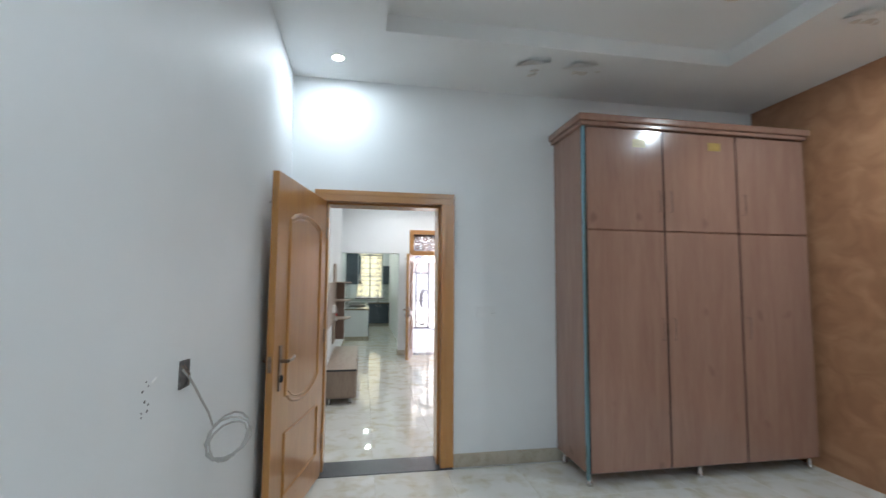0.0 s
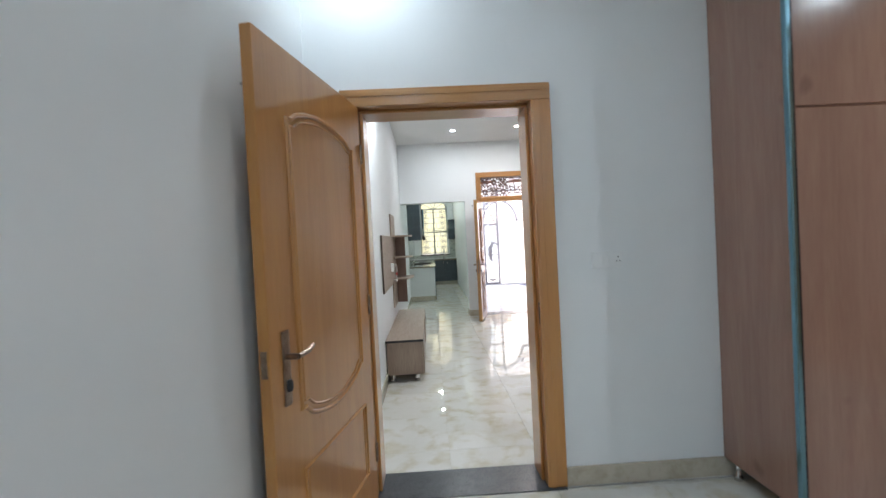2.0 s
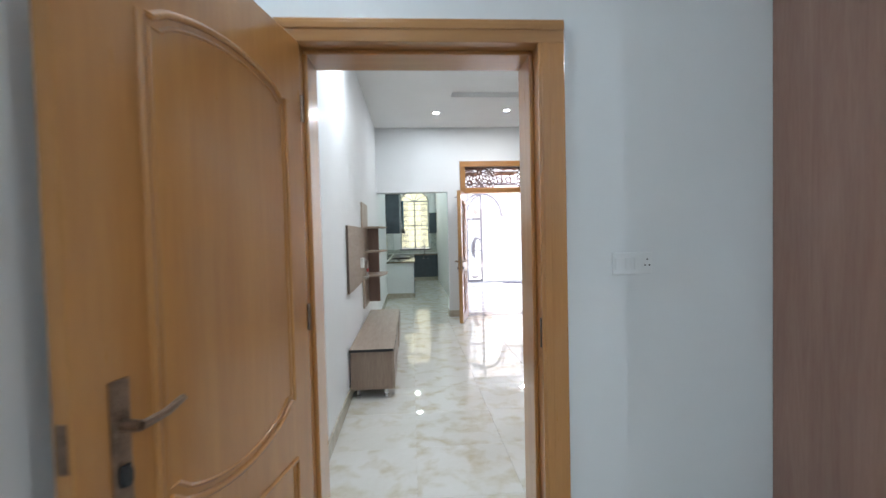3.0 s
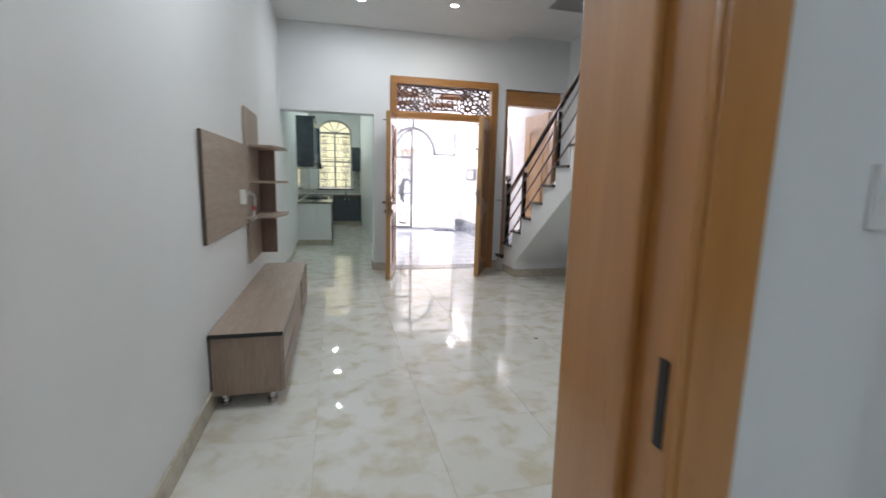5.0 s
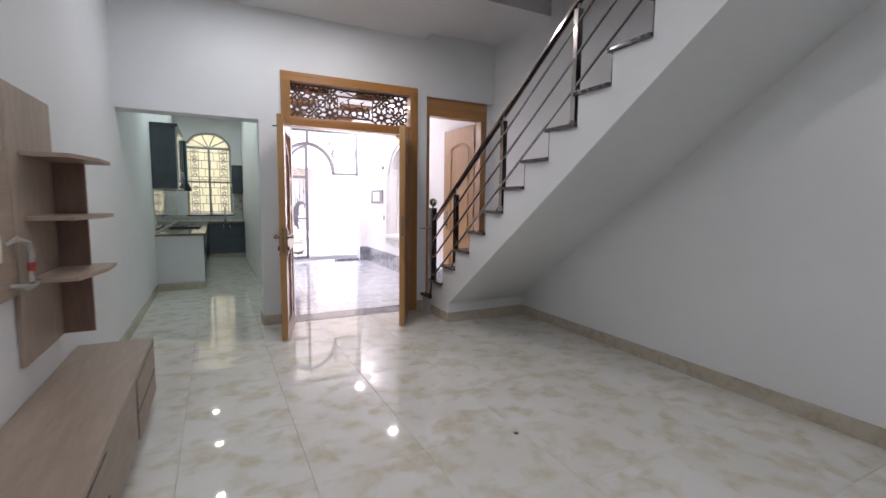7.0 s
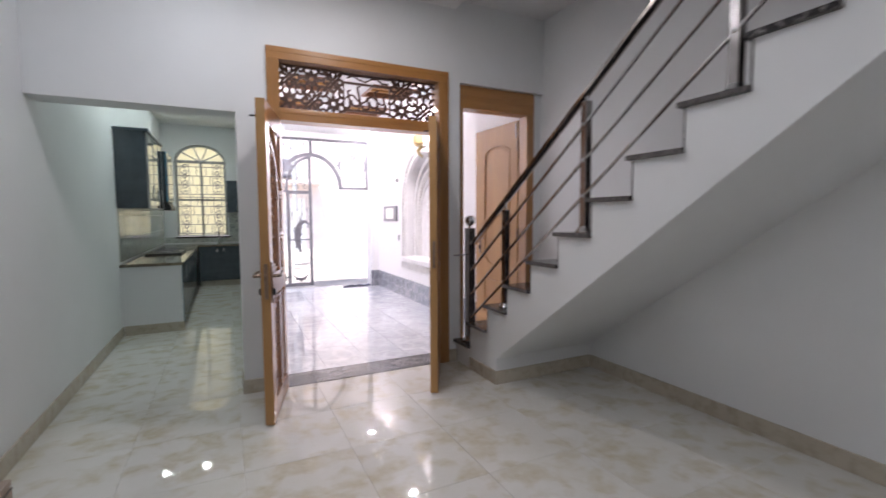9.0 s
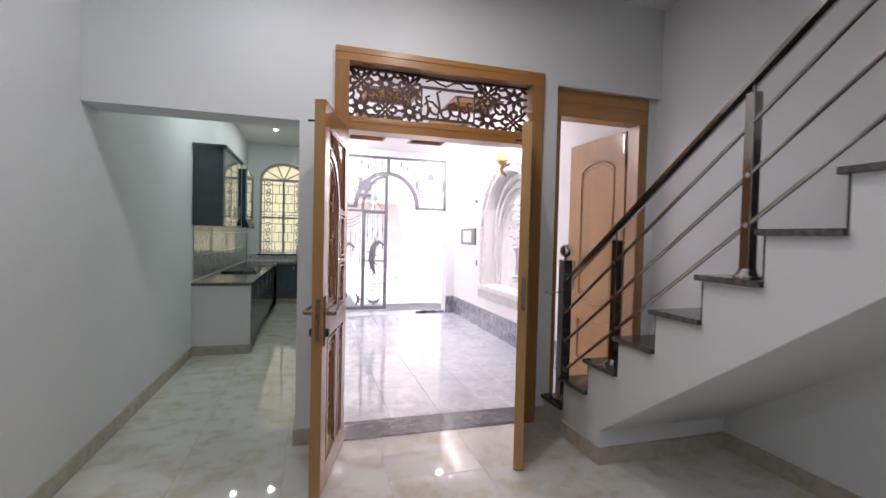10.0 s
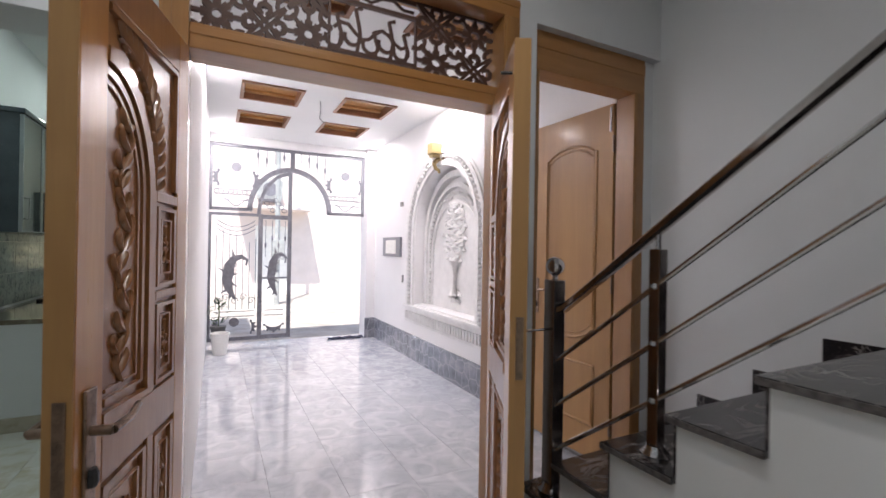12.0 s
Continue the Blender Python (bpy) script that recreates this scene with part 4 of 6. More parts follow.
def relief(bm, path, widths, y, s, lift):
    """A carved ridge along (u, v) points: wide in the middle, domed, standing out of the panel."""
    k = len(path)
    rows = []
    for i, (u, v) in enumerate(path):
        a, b = path[max(0, i - 1)], path[min(k - 1, i + 1)]
        l = math.hypot(b[0] - a[0], b[1] - a[1]) or 1
        nu, nv = -(b[1] - a[1]) / l, (b[0] - a[0]) / l
        w = widths[i] / 2
        h = lift * min(1.0, widths[i] / max(widths) + 0.25)
        rows.append([bm.verts.new((u + nu * w * q, y + s * h * d, v + nv * w * q)) for q, d in ((-1, -0.4), (-0.8, 0.45), (-0.25, 0.95), (0.1, 0.75), (0.65, 0.6), (1, -0.4))])
    for p_, q_ in zip(rows, rows[1:]):
        for m_ in range(5):
            bm.faces.new((p_[m_], p_[m_ + 1], q_[m_ + 1], q_[m_]) if s > 0 else (q_[m_], q_[m_ + 1], p_[m_ + 1], p_[m_]))


def comma(u, v, ang, turn, length, n=11):
    """A curling leaf: starts at (u, v) along ang and winds up towards its tip."""
    pts, a = [(u, v)], radians(ang)
    for i in range(n - 1):
        step = length / n * (1.25 - 0.5 * i / n)
        u, v = u + step * math.cos(a), v + step * math.sin(a)
        a += turn * (0.10 + 0.045 * i)
        pts.append((u, v))
    return pts


LEAFW = [0.35, 0.6, 0.82, 0.96, 1.0, 0.98, 0.9, 0.76, 0.58, 0.38, 0.12]


def vine(bm, cu, v0, v1, amp, y, s, seed=1):
    """Carved scrolling stem with curling leaves, standing proud of a panel."""
    r = random.Random(seed)
    n = max(20, int((v1 - v0) / 0.010))
    turns = max(1, round((v1 - v0) / 0.20))
    stem = [(cu + amp * math.sin(2 * math.pi * turns * i / n), v0 + (v1 - v0) * i / n) for i in range(n + 1)]
    relief(bm, stem, [0.013 - 0.004 * i / n for i in range(n + 1)], y, s, 0.009)
    big = min(1.0, amp / 0.030)
    for i in range(2, n - 2, 5):
        u, v = stem[i]
        d = 1 if u < cu else -1
        ln = (0.075 + 0.02 * r.random()) * big
        relief(bm, comma(u, v, 90 - d * 60, d * 0.5, ln), [0.026 * big * q for q in LEAFW], y + s * 0.001, s, 0.010)
        relief(bm, comma(u, v, 90 + d * 45, -d * 0.6, ln * 0.7), [0.017 * big * q for q in LEAFW], y + s * 0.0005, s, 0.008)


def carved_leaf(name, label, x, y, rz, w, h, mirror):
    leaf = thing(name, label, "door", x, y, 0.01, rz, "main door leaves")
    part("leaf_board", box(B(), 0.0, -0.044, 0.0, w, -0.012, h), M_CARVED, leaf)
    us = (0.0, 0.085, 0.245, 0.285, w - 0.11, w)
    vs = (0.0, 0.13, 0.80, 0.92, 1.18, 1.205, 1.465, 1.495, 1.90, h)
    # thin slab that gives the free edge its daylit tint
    part("edge_lipping", box(B(), w, -0.055, 0.001, w + 0.004, -0.001, h - 0.001, 0.001), M_OAKY, leaf)
    for s, ya, yb in ((1, -0.012, 0.0), (-1, -0.056, -0.044)):
        f = 0.0 if s > 0 else -0.056
        for nm, a in (("stile", (us[0], 0, us[1], h)), ("stile", (us[4], 0, us[5], h)), ("rail", (us[1], 0, us[4], vs[1])), ("rail", (us[1], vs[2], us[4], vs[3])), ("rail", (us[1], vs[8], us[4], h)),
                      ("muntin", (us[2], vs[3], us[3], vs[7])), ("muntin", (0.245, vs[1], 0.285, vs[2])), ("rail", (us[1], vs[4], us[2], vs[5])), ("rail", (us[1], vs[6], us[2], vs[7]))):
            part(nm, box(B(), a[0], ya, a[1], a[2], yb, a[3], 0.003), M_OAK if nm == "stile" else M_CARVED, leaf)
        # small square panels with a rosette
        for v0, v1 in ((vs[3], vs[4]), (vs[5], vs[6])):
            bm = B()
            strip(bm, [(us[1] + 0.018, v0 + 0.018), (us[2] - 0.018, v0 + 0.018), (us[2] - 0.018, v1 - 0.018), (us[1] + 0.018, v1 - 0.018)], 0.022, flat_y, f - s * 0.014, f + s * 0.001, True)
            strip(bm, [(us[1] + 0.045, v0 + 0.05), (us[2] - 0.045, v0 + 0.05), (us[2] - 0.045, v1 - 0.05), (us[1] + 0.045, v1 - 0.05)], 0.012, flat_y, f - s * 0.014, f - s * 0.002, True)
            cu, cv = (us[1] + us[2]) / 2, (v0 + v1) / 2
            for q in range(6):
                a = radians(60 * q + 30)
                relief(bm, [(cu + 0.026 * t / 6 * math.cos(a), cv + 0.030 * t / 6 * math.sin(a)) for t in range(7)], [0.006, 0.012, 0.016, 0.017, 0.015, 0.010, 0.003], f - s * 0.010, s, 0.010)
            for q in (-1, 1):
                for d in (-1, 1):
                    relief(bm, comma(cu, cv + q * 0.028, 90 * q + d * 25, -d * q * 1.2, 0.055), [0.013 * w_ for w_ in LEAFW], f - s * 0.010, s, 0.009)
            part("square_panel", bm, M_CARVED, leaf)
        # quarter arch rising to the lock stile
        cu, aw, rise = (us[3] + us[4]) / 2, us[4] - us[3], 0.31
        for k, (off, wd, top) in enumerate(((0.0, 0.036, 0.004), (0.038, 0.018, -0.002), (0.062, 0.010, -0.006))):
            bm = B()
            bow = [(us[4] - (aw - off) * math.cos(radians(6 * q)), vs[7] - 0.03 + (rise - off) * math.sin(radians(6 * q))) for q in range(16)]
            path = [(us[4] - off * 0.4, vs[3] + 0.015 + off), (us[3] + off, vs[3] + 0.015 + off)] + bow
            strip(bm, path, wd, flat_y, f - s * 0.014, f + s * top)
            part("arch_moulding", bm, M_CARVED, leaf)
        # spandrel carving over the arch: leafy scrolls following the curve
        bm = B()
        strip(bm, [(us[1] + 0.012, vs[7] + 0.012), (us[1] + 0.012, vs[8] - 0.012), (us[4] - 0.012, vs[8] - 0.012)], 0.018, flat_y, f - s * 0.014, f + s * 0.001)
        stem = []
        for t in range(15):
            e = radians(-2 + 5.6 * t)
            k = 0.035 + 0.030 * math.sin(math.pi * t / 14)
            stem.append((us[4] - (aw + k) * math.cos(e), min(vs[7] + 0.01 + (rise + k) * math.sin(e), vs[8] - 0.035)))
        relief(bm, stem, [0.012] * 15, f - s * 0.011, s, 0.010)
        for t in range(0, 14, 1):
            bu, bv = stem[t]
            head = math.degrees(math.atan2(stem[t + 1][1] - bv, stem[t + 1][0] - bu))
            room = max(0.035, min(bu - us[1] - 0.01, vs[8] - bv, 0.085))
            relief(bm, comma(bu, bv, head + 70, -0.45, room * 1.15), [0.027 * q for q in LEAFW], f - s * 0.0105, s, 0.012)
            if t % 2 == 0:
                relief(bm, comma(bu, bv, head - 40, 0.7, 0.042), [0.014 * q for q in LEAFW], f - s * 0.010, s, 0.009)
        part("carved_spandrel", bm, M_CARVED, leaf, smooth=True)
        bm = B()
        vine(bm, cu + 0.015, vs[3] + 0.08, vs[7] + 0.16, 0.030, f - s * 0.010, s, 8)
        part("carved_vine", bm, M_CARVED, leaf, smooth=True)
        # lower panels
        for a0, a1 in ((us[1], 0.245), (0.285, us[4])):
            bm = B()
            strip(bm, [(a0 + 0.02, vs[1] + 0.02), (a1 - 0.02, vs[1] + 0.02), (a1 - 0.02, vs[2] - 0.02), (a0 + 0.02, vs[2] - 0.02)], 0.024, flat_y, f - s * 0.014, f + s * 0.001, True)
            strip(bm, [(a0 + 0.05, vs[1] + 0.06), (a1 - 0.05, vs[1] + 0.06), (a1 - 0.05, vs[2] - 0.06), (a0 + 0.05, vs[2] - 0.06)], 0.012, flat_y, f - s * 0.014, f - s * 0.002, True)
            vine(bm, (a0 + a1) / 2, vs[1] + 0.10, vs[2] - 0.10, 0.022, f - s * 0.010, s, 5)
            part("lower_panel", bm, M_CARVED, leaf)
    if mirror:
        part("lock_plate", box(B(), w - 0.002, -0.036, 0.93, w + 0.008, -0.012, 1.13, 0.002), M_BRONZE, leaf, "bronze flush bolt plate")
    else:
        lever(leaf, w - 0.05, 0.94, 0.0, 1, -1, 0.13, M_BRONZE)
        lever(leaf, w - 0.05, 0.94, -0.056, -1, -1, 0.13, M_BRONZE)
        part("lock_plate", box(B(), w - 0.002, -0.036, 0.80, w + 0.008, -0.012, 1.02, 0.002), M_BRONZE, leaf, "bronze mortise lock plate")
    bm = B()
    tube(bm, [(w - 0.03, -0.056, h - 0.10), (w - 0.03, -0.095, h - 0.10)], 0.006, 6)
    part("stop_pin", bm, M_BLACK, leaf)
    return leaf


carved_leaf("main_door_leaf", "open varnished wooden main door leaf with carved panels", 1.464, 9.288, -104.4, 0.64, 2.02, False)
carved_leaf("main_door_leaf", "half-open varnished main door leaf seen nearly edge-on", 2.762, 9.288, -117.2, 0.695, 2.02, True)


# ---- stairs ----
SX0, RISE, GO = 2.937, 0.2028, 0.279


def tread_z(k):
    return 0.607 + RISE * (k - 3)


def tread_back(k):
    return 8.495 - GO * (k - 3)


NSTEP = 15
def soffit(y):
    return 0.315 + 0.735 * (8.49 - y)


stairs = thing("staircase", "white plastered stairs with dark granite treads along the wall", "stairs", 0, 0, 0, kind="structure")
for k in range(1, NSTEP + 2):
    a, b, z = tread_back(k), tread_back(k) + GO, tread_z(k) - 0.026
    if k == 1:
        b = YF0
    if k > NSTEP:
        a = YA1
        low = [(b, soffit(b)), (a, soffit(b))]
    elif a > UNDER:
        low = [(b, 0.0), (a, 0.0)]
    elif b > UNDER:
        low = [(b, 0.0), (UNDER, 0.0), (UNDER, soffit(UNDER)), (a, soffit(a))]
    else:
        low = [(b, soffit(b)), (a, soffit(a))]
    bm = B()
    prism(bm, low + [(a, z), (b, z)], "x", SX0, XR)
    step = part("step", bm, M_WALL, stairs)
    yf = min(b + 0.03, YF0)
    part("tread", box(B(), SX0 - 0.025, a, tread_z(k) - 0.026, XR - 0.014, yf, tread_z(k), 0.004), M_GRANITE, step, "dark granite tread")
    if k <= 9:
        part("tread_edge", box(B(), SX0 - 0.028, a + 0.002, tread_z(k) - 0.024, SX0 - 0.0245, yf - 0.002, tread_z(k) - 0.003, 0.001), M_STONE_EDGE, step, "rough unpolished stone edge")
    if k <= NSTEP:
        part("riser", box(B(), SX0 + 0.004, a - 0.001, tread_z(k), XR - 0.014, a + 0.012, tread_z(k + 1) - 0.027), M_GRANITE, step, "dark granite riser")
        part("stair_skirting", box(B(), XR - 0.014, a, tread_z(k) - 0.02, XR, yf - 0.03, tread_z(k) + 0.185), M_GRANITE, step)

rail = thing("stair_railing", "dark steel stair railing with round newel ball and slim rods", "railing", 3.01, 9.2, 0)


def rail_z(y):
    return 1.11 + 0.715 * (9.085 - y)


def square_post(name, y, z0, z1, w, mat):
    bm = B()
    box(bm, -w / 2, y - 9.2 - w / 2, z0, w / 2, y - 9.2 + w / 2, z1, 0.004)
    return part(name, bm, mat, rail)


newel = square_post("newel_post", 9.19, tread_z(1), 1.215, 0.07, M_DARKSTEEL)
bm = B()
lathe(bm, [(0.014, 1.21), (0.014, 1.235), (0.02, 1.238)] + [(0.046 * math.sin(a), 1.28 - 0.046 * math.cos(a)) for a in (0.4, 0.7, 1.0, 1.3, 1.57, 1.9, 2.2, 2.5, 2.8)] + [(0.003, 1.326)], (0, -0.01, 0), 20)
part("ball_finial", bm, M_CHROME, newel, "polished steel ball", smooth=True)
bm = B()
lathe(bm, [(0.065, 0.0), (0.065, 0.012), (0.045, 0.03), (0.042, 0.05)], (0, -0.01, tread_z(1)), 20)
part("base_flange", bm, M_CHROME, newel, smooth=True)
part("bracket_pin", tube(B(), [(-0.03, -0.01, 0.98), (-0.16, -0.01, 0.98)], 0.006, 8), M_CHROME, newel)
for k, y in ((3, 8.63), (6, 7.79), (9, 6.93), (12, 6.07), (15, 5.22)):
    z0 = tread_z(k)
    top = rail_z(y) - (0.07 if k == 3 else 0.045)
    ps = square_post("post", y, z0, top, 0.045, M_DARKSTEEL)
    part("stem", tube(B(), [(0, y - 9.2, top), (0, y - 9.2, rail_z(y))], 0.009, 8), M_CHROME, ps)
    bm = B()
    lathe(bm, [(0.052, 0.0), (0.052, 0.01), (0.036, 0.028), (0.034, 0.04)], (0, y - 9.2, z0), 16)
    part("base_flange", bm, M_CHROME, ps, smooth=True)
bm = B()
pts = [(9.15, rail_z(9.13)), (9.12, rail_z(9.12)), (8.5, rail_z(8.5)), (6.5, rail_z(6.5)), (4.9, rail_z(4.9))]
sec = [(-0.026, -0.012), (-0.026, 0.012), (-0.014, 0.024), (0.014, 0.024), (0.026, 0.012), (0.026, -0.012), (0.014, -0.018), (-0.014, -0.018)]
rings = [[bm.verts.new((a, y - 9.2, z + b)) for a, b in sec] for y, z in pts]
for q, s in zip(rings, rings[1:]):
    for j in range(8):
        bm.faces.new((q[j], q[(j + 1) % 8], s[(j + 1) % 8], s[j]))
bm.faces.new(rings[0])
bm.faces.new(rings[-1][::-1])
part("handrail", bm, M_RAIL, rail, "polished brownish steel handrail", smooth=True)
def rod_z(y, off):
    return rail_z(y) - off + 0.032 * (8.9 - y)


for off in (0.215, 0.425, 0.635):
    part("rod", tube(B(), [(-0.012, 9.17 - 9.2, rod_z(9.17, off)), (-0.012, 4.9 - 9.2, rod_z(4.9, off))], 0.010, 8), M_CHROME, rail, "thin polished steel rod", smooth=True)
for off in (0.215, 0.425, 0.635):
    for y in (8.63, 7.79, 6.93, 6.07):
        part("rod_clip", lathe(B(), [(0.012, -0.012), (0.017, -0.006), (0.017, 0.006), (0.012, 0.012)], (-0.012, y - 9.2, rod_z(y, off)), 8), M_CHROME, rail)


# ---- bedroom things ----
wd = thing("wardrobe", "tall brown wood-grain laminate wardrobe with six glossy doors", "wardrobe", 2.06, 3.2, 0)
W, D, H0, HM, H1 = 2.0, 0.53, 0.10, 1.88, 2.68
part("side_panel", box(B(), 0.0, 0.02, H0, 0.02, D, H1, 0.002), M_LAMI, wd)
part("side_panel", box(B(), W - 0.02, 0.02, H0, W, D, H1, 0.002), M_LAMI, wd)
part("back_panel", box(B(), 0.02, D - 0.012, H0, W - 0.02, D, H1), M_LAMI, wd)
part("bottom_panel", box(B(), 0.02, 0.02, H0, W - 0.02, D - 0.012, H0 + 0.02), M_LAMI, wd)
part("middle_shelf", box(B(), 0.02, 0.02, HM - 0.01, W - 0.02, D - 0.012, HM + 0.01), M_LAMI, wd)
bm = B()
box(bm, -0.05, -0.05, H1 + 0.03, W + 0.02, D, H1 + 0.085, 0.012)
box(bm, -0.03, -0.03, H1, W, D, H1 + 0.03, 0.006)
part("cornice", bm, M_LAMI, wd, "projecting moulded top board")
part("corner_trim", box(B(), -0.010, -0.010, 0.06, 0.010, 0.018, H1 - 0.002, 0.004), M_ALU, wd, "shiny aluminium corner strip, tinted with bluish reflections")
M_EDGE = plain("plated_edging", (0.52, 0.43, 0.42), 0.14, 1.0, 0.15, 6)
M_GAP = plain("gap_shade", (0.045, 0.035, 0.04), 0.2, 0.5, 0.4, 30)
M_HANDLE = plain("rose_plated_handle", (0.52, 0.38, 0.33), 0.22, 0.7, 0.1, 30)
xs = (0.018, 0.676, 1.338, W - 0.004)
# door gaps filled flush with dark strips, for the shade in them
for x in xs[:3]:
    part("dark_gap", box(B(), x - 0.004, -0.0005, H0, x + (0.004 if x > 0.1 else 0.007), 0.019, H1 - 0.006), M_GAP, wd, "dark strip standing for the shaded gap between the doors")
for i in range(3):
    a, b = xs[i] + 0.004, xs[i + 1] - 0.004
    for z0, z1 in ((H0, HM - 0.002), (HM + 0.002, H1 - 0.006)):
        d = part("door", box(B(), a + 0.003, 0.0, z0 + 0.004, b - 0.003, 0.018, z1 - 0.003, 0.002), M_LAMI, wd)
        for ze in (z0 + 0.001, z1 - 0.004):
            part("edging", box(B(), a + 0.003, -0.0015, ze, b - 0.003, 0.017, ze + 0.003), M_EDGE, d, "thin plated metal edging")
        hx = b - 0.045 if i == 0 else a + 0.045
        hz = z0 + 0.15 if z0 > 1 else z0 + 0.95
        bm = B()
        tube(bm, [(hx, 0.0, hz), (hx, -0.028, hz), (hx, -0.028, hz + 0.16), (hx, 0.0, hz + 0.16)], 0.0032, 8)
        part("handle", bm, M_HANDLE, d, "slim rose-brown bar handle", smooth=True)
M_STICK = plain("yellow_sticker", (0.46, 0.31, 0.085), 0.3, vary=0.15, scale=60)
for sx, sz in ((0.47, 2.57), (1.14, 2.58)):
    bm = B()
    box(bm, sx - 0.055, -0.0015, sz - 0.035, sx + 0.055, -0.0002, sz + 0.03)
    st = part("sticker", bm, M_STICK, wd, "small torn yellow sticker")
for fx in (0.035, 0.95, W - 0.05):
    for fy in (0.05, D - 0.06):
        bm = B()
        lathe(bm, [(0.022, 0.0), (0.024, 0.02), (0.016, 0.03), (0.016, H0)], (fx, fy, 0), 12)
        part("foot", bm, M_CHROME, wd, "round chrome foot", smooth=True)

# open box and loose cable on the bedroom wall
M_RIM = plain("broken_plaster_edge", (0.15, 0.14, 0.135), 0.9, vary=0.35, scale=60, bumps=0.4)
sb = thing("open_wall_box", "open dark electrical box without a cover in the wall", "electrical box", BX0, 1.72, 1.168)
bm = B()
strip(bm, [(-0.036, -0.040), (0.034, -0.042), (0.037, 0.040), (-0.033, 0.043)], 0.009, lambda u, v_, d: (d, u, v_), -0.0, 0.006, True)
part("rim", bm, M_RIM, sb, "broken grey plaster edge")
part("inside", box(B(), 0.0005, -0.034, -0.038, 0.002, 0.034, 0.038), M_BLACK, sb)
bm = B()
for k in range(2):
    tube(bm, [(0.002, -0.02 + 0.02 * k, 0.03), (0.02, -0.01 + 0.015 * k, 0.0), (0.012, 0.02, -0.04)], 0.0015, 5)
part("wire_ends", bm, M_BRONZE, sb)
cb = thing("coiled_cable", "loose cream cable hanging in a coil out of the wall box", "cable", BX0, 1.72, 1.165)
path = [(0.004, -0.015, 0.02), (0.02, 0.0, -0.01), (0.03, 0.03, -0.05), (0.03, 0.10, -0.11), (0.03, 0.175, -0.17), (0.03, 0.235, -0.24)]
for i in range(42):
    a = radians(178 + i * 26)
    grow = 1.0 - 0.07 * math.floor(i * 26 / 360) + 0.03 * math.sin(i * 1.3)
    w_, h_ = 0.080 * grow * math.cos(a), 0.078 * grow * math.sin(a)
    path.append((0.092 + 0.92 * w_ + 0.006 * math.sin(i * 0.7), 0.205 + 0.25 * w_, -0.262 + h_ + 0.30 * w_ - 0.010 * math.floor(i * 26 / 360)))
part("cable", tube(B(), path, 0.0042, 6), M_CABLE, cb, smooth=True)
pk = thing("wall_damage", "cluster of dark screw holes in the painted wall", "wall damage", BX0, 1.46, 1.15)
M_FLAKE = plain("peeling_paint", (0.88, 0.88, 0.87), 0.7, vary=0.05)
# flat dark spots carry the shade inside the screw holes
M_HOLE_SHADE = plain("screw_hole_shadow", (0.10, 0.10, 0.10), 0.9, vary=0.1, scale=40)
bm = B()
rnd = random.Random(4)
for y0, z0 in ((0.002, 0.048), (0.016, 0.034), (-0.017, 0.026), (-0.002, -0.004), (0.020, -0.016), (-0.019, -0.030), (0.015, -0.033), (-0.017, -0.042)):
    s = rnd.uniform(0.0024, 0.0040)
    prism(bm, [(y0 + s * 1.5 * rnd.uniform(0.7, 1.2) * math.cos(q), z0 + 0.9 * s * rnd.uniform(0.7, 1.2) * math.sin(q) + 0.4 * s * math.cos(q)) for q in (j * 1.05 for j in range(6))], "x", 0.0002, 0.0015)
part("chips", bm, M_HOLE_SHADE, pk, "small dark screw holes")
bm = B()
prism(bm, [(0.035, 0.036), (0.062, 0.045), (0.060, 0.049), (0.034, 0.040)], "x", 0.0002, 0.003)
part("loose_filler", bm, M_FLAKE, pk, "white smear of filler")

# switch plate by the bedroom door
M_PLATE = plain("grey_white_plastic", (0.76, 0.775, 0.78), 0.45, vary=0.03)


def switch_plate(name, label, x, y, z, rz, n, w=0.145, h=0.085):
    sw = thing(name, label, "switch", x, y, z, rz, "switch plates")
    part("plate", box(B(), -w / 2, -0.010, -h / 2, w / 2, 0.0, h / 2, 0.003), M_PLATE, sw)
    for i in range(n):
        u = -w / 2 + (i + 0.5) * w / n
        if i == n - 1:
            bm = B()
            for a, b in ((0, 0.016), (-0.009, -0.008), (0.009, -0.008)):
                lathe(bm, [(0.0035, 0), (0.0035, 0.002)], (u + a, b, 0), 8)
            part("socket_hole", bm, M_BLACK, sw, m=Matrix.Translation((0, -0.0105, 0)) @ pose(0, 0, 0, 90))
        else:
            part("rocker", box(B(), u - 0.012, -0.0115, -0.024, u + 0.012, -0.009, 0.024, 0.002), M_PLATE, sw)
    return sw


switch_plate("switch_plate", "white switch and socket plate on the wall", 1.445, YA0, 1.232, 0, 4, 0.165, 0.09)

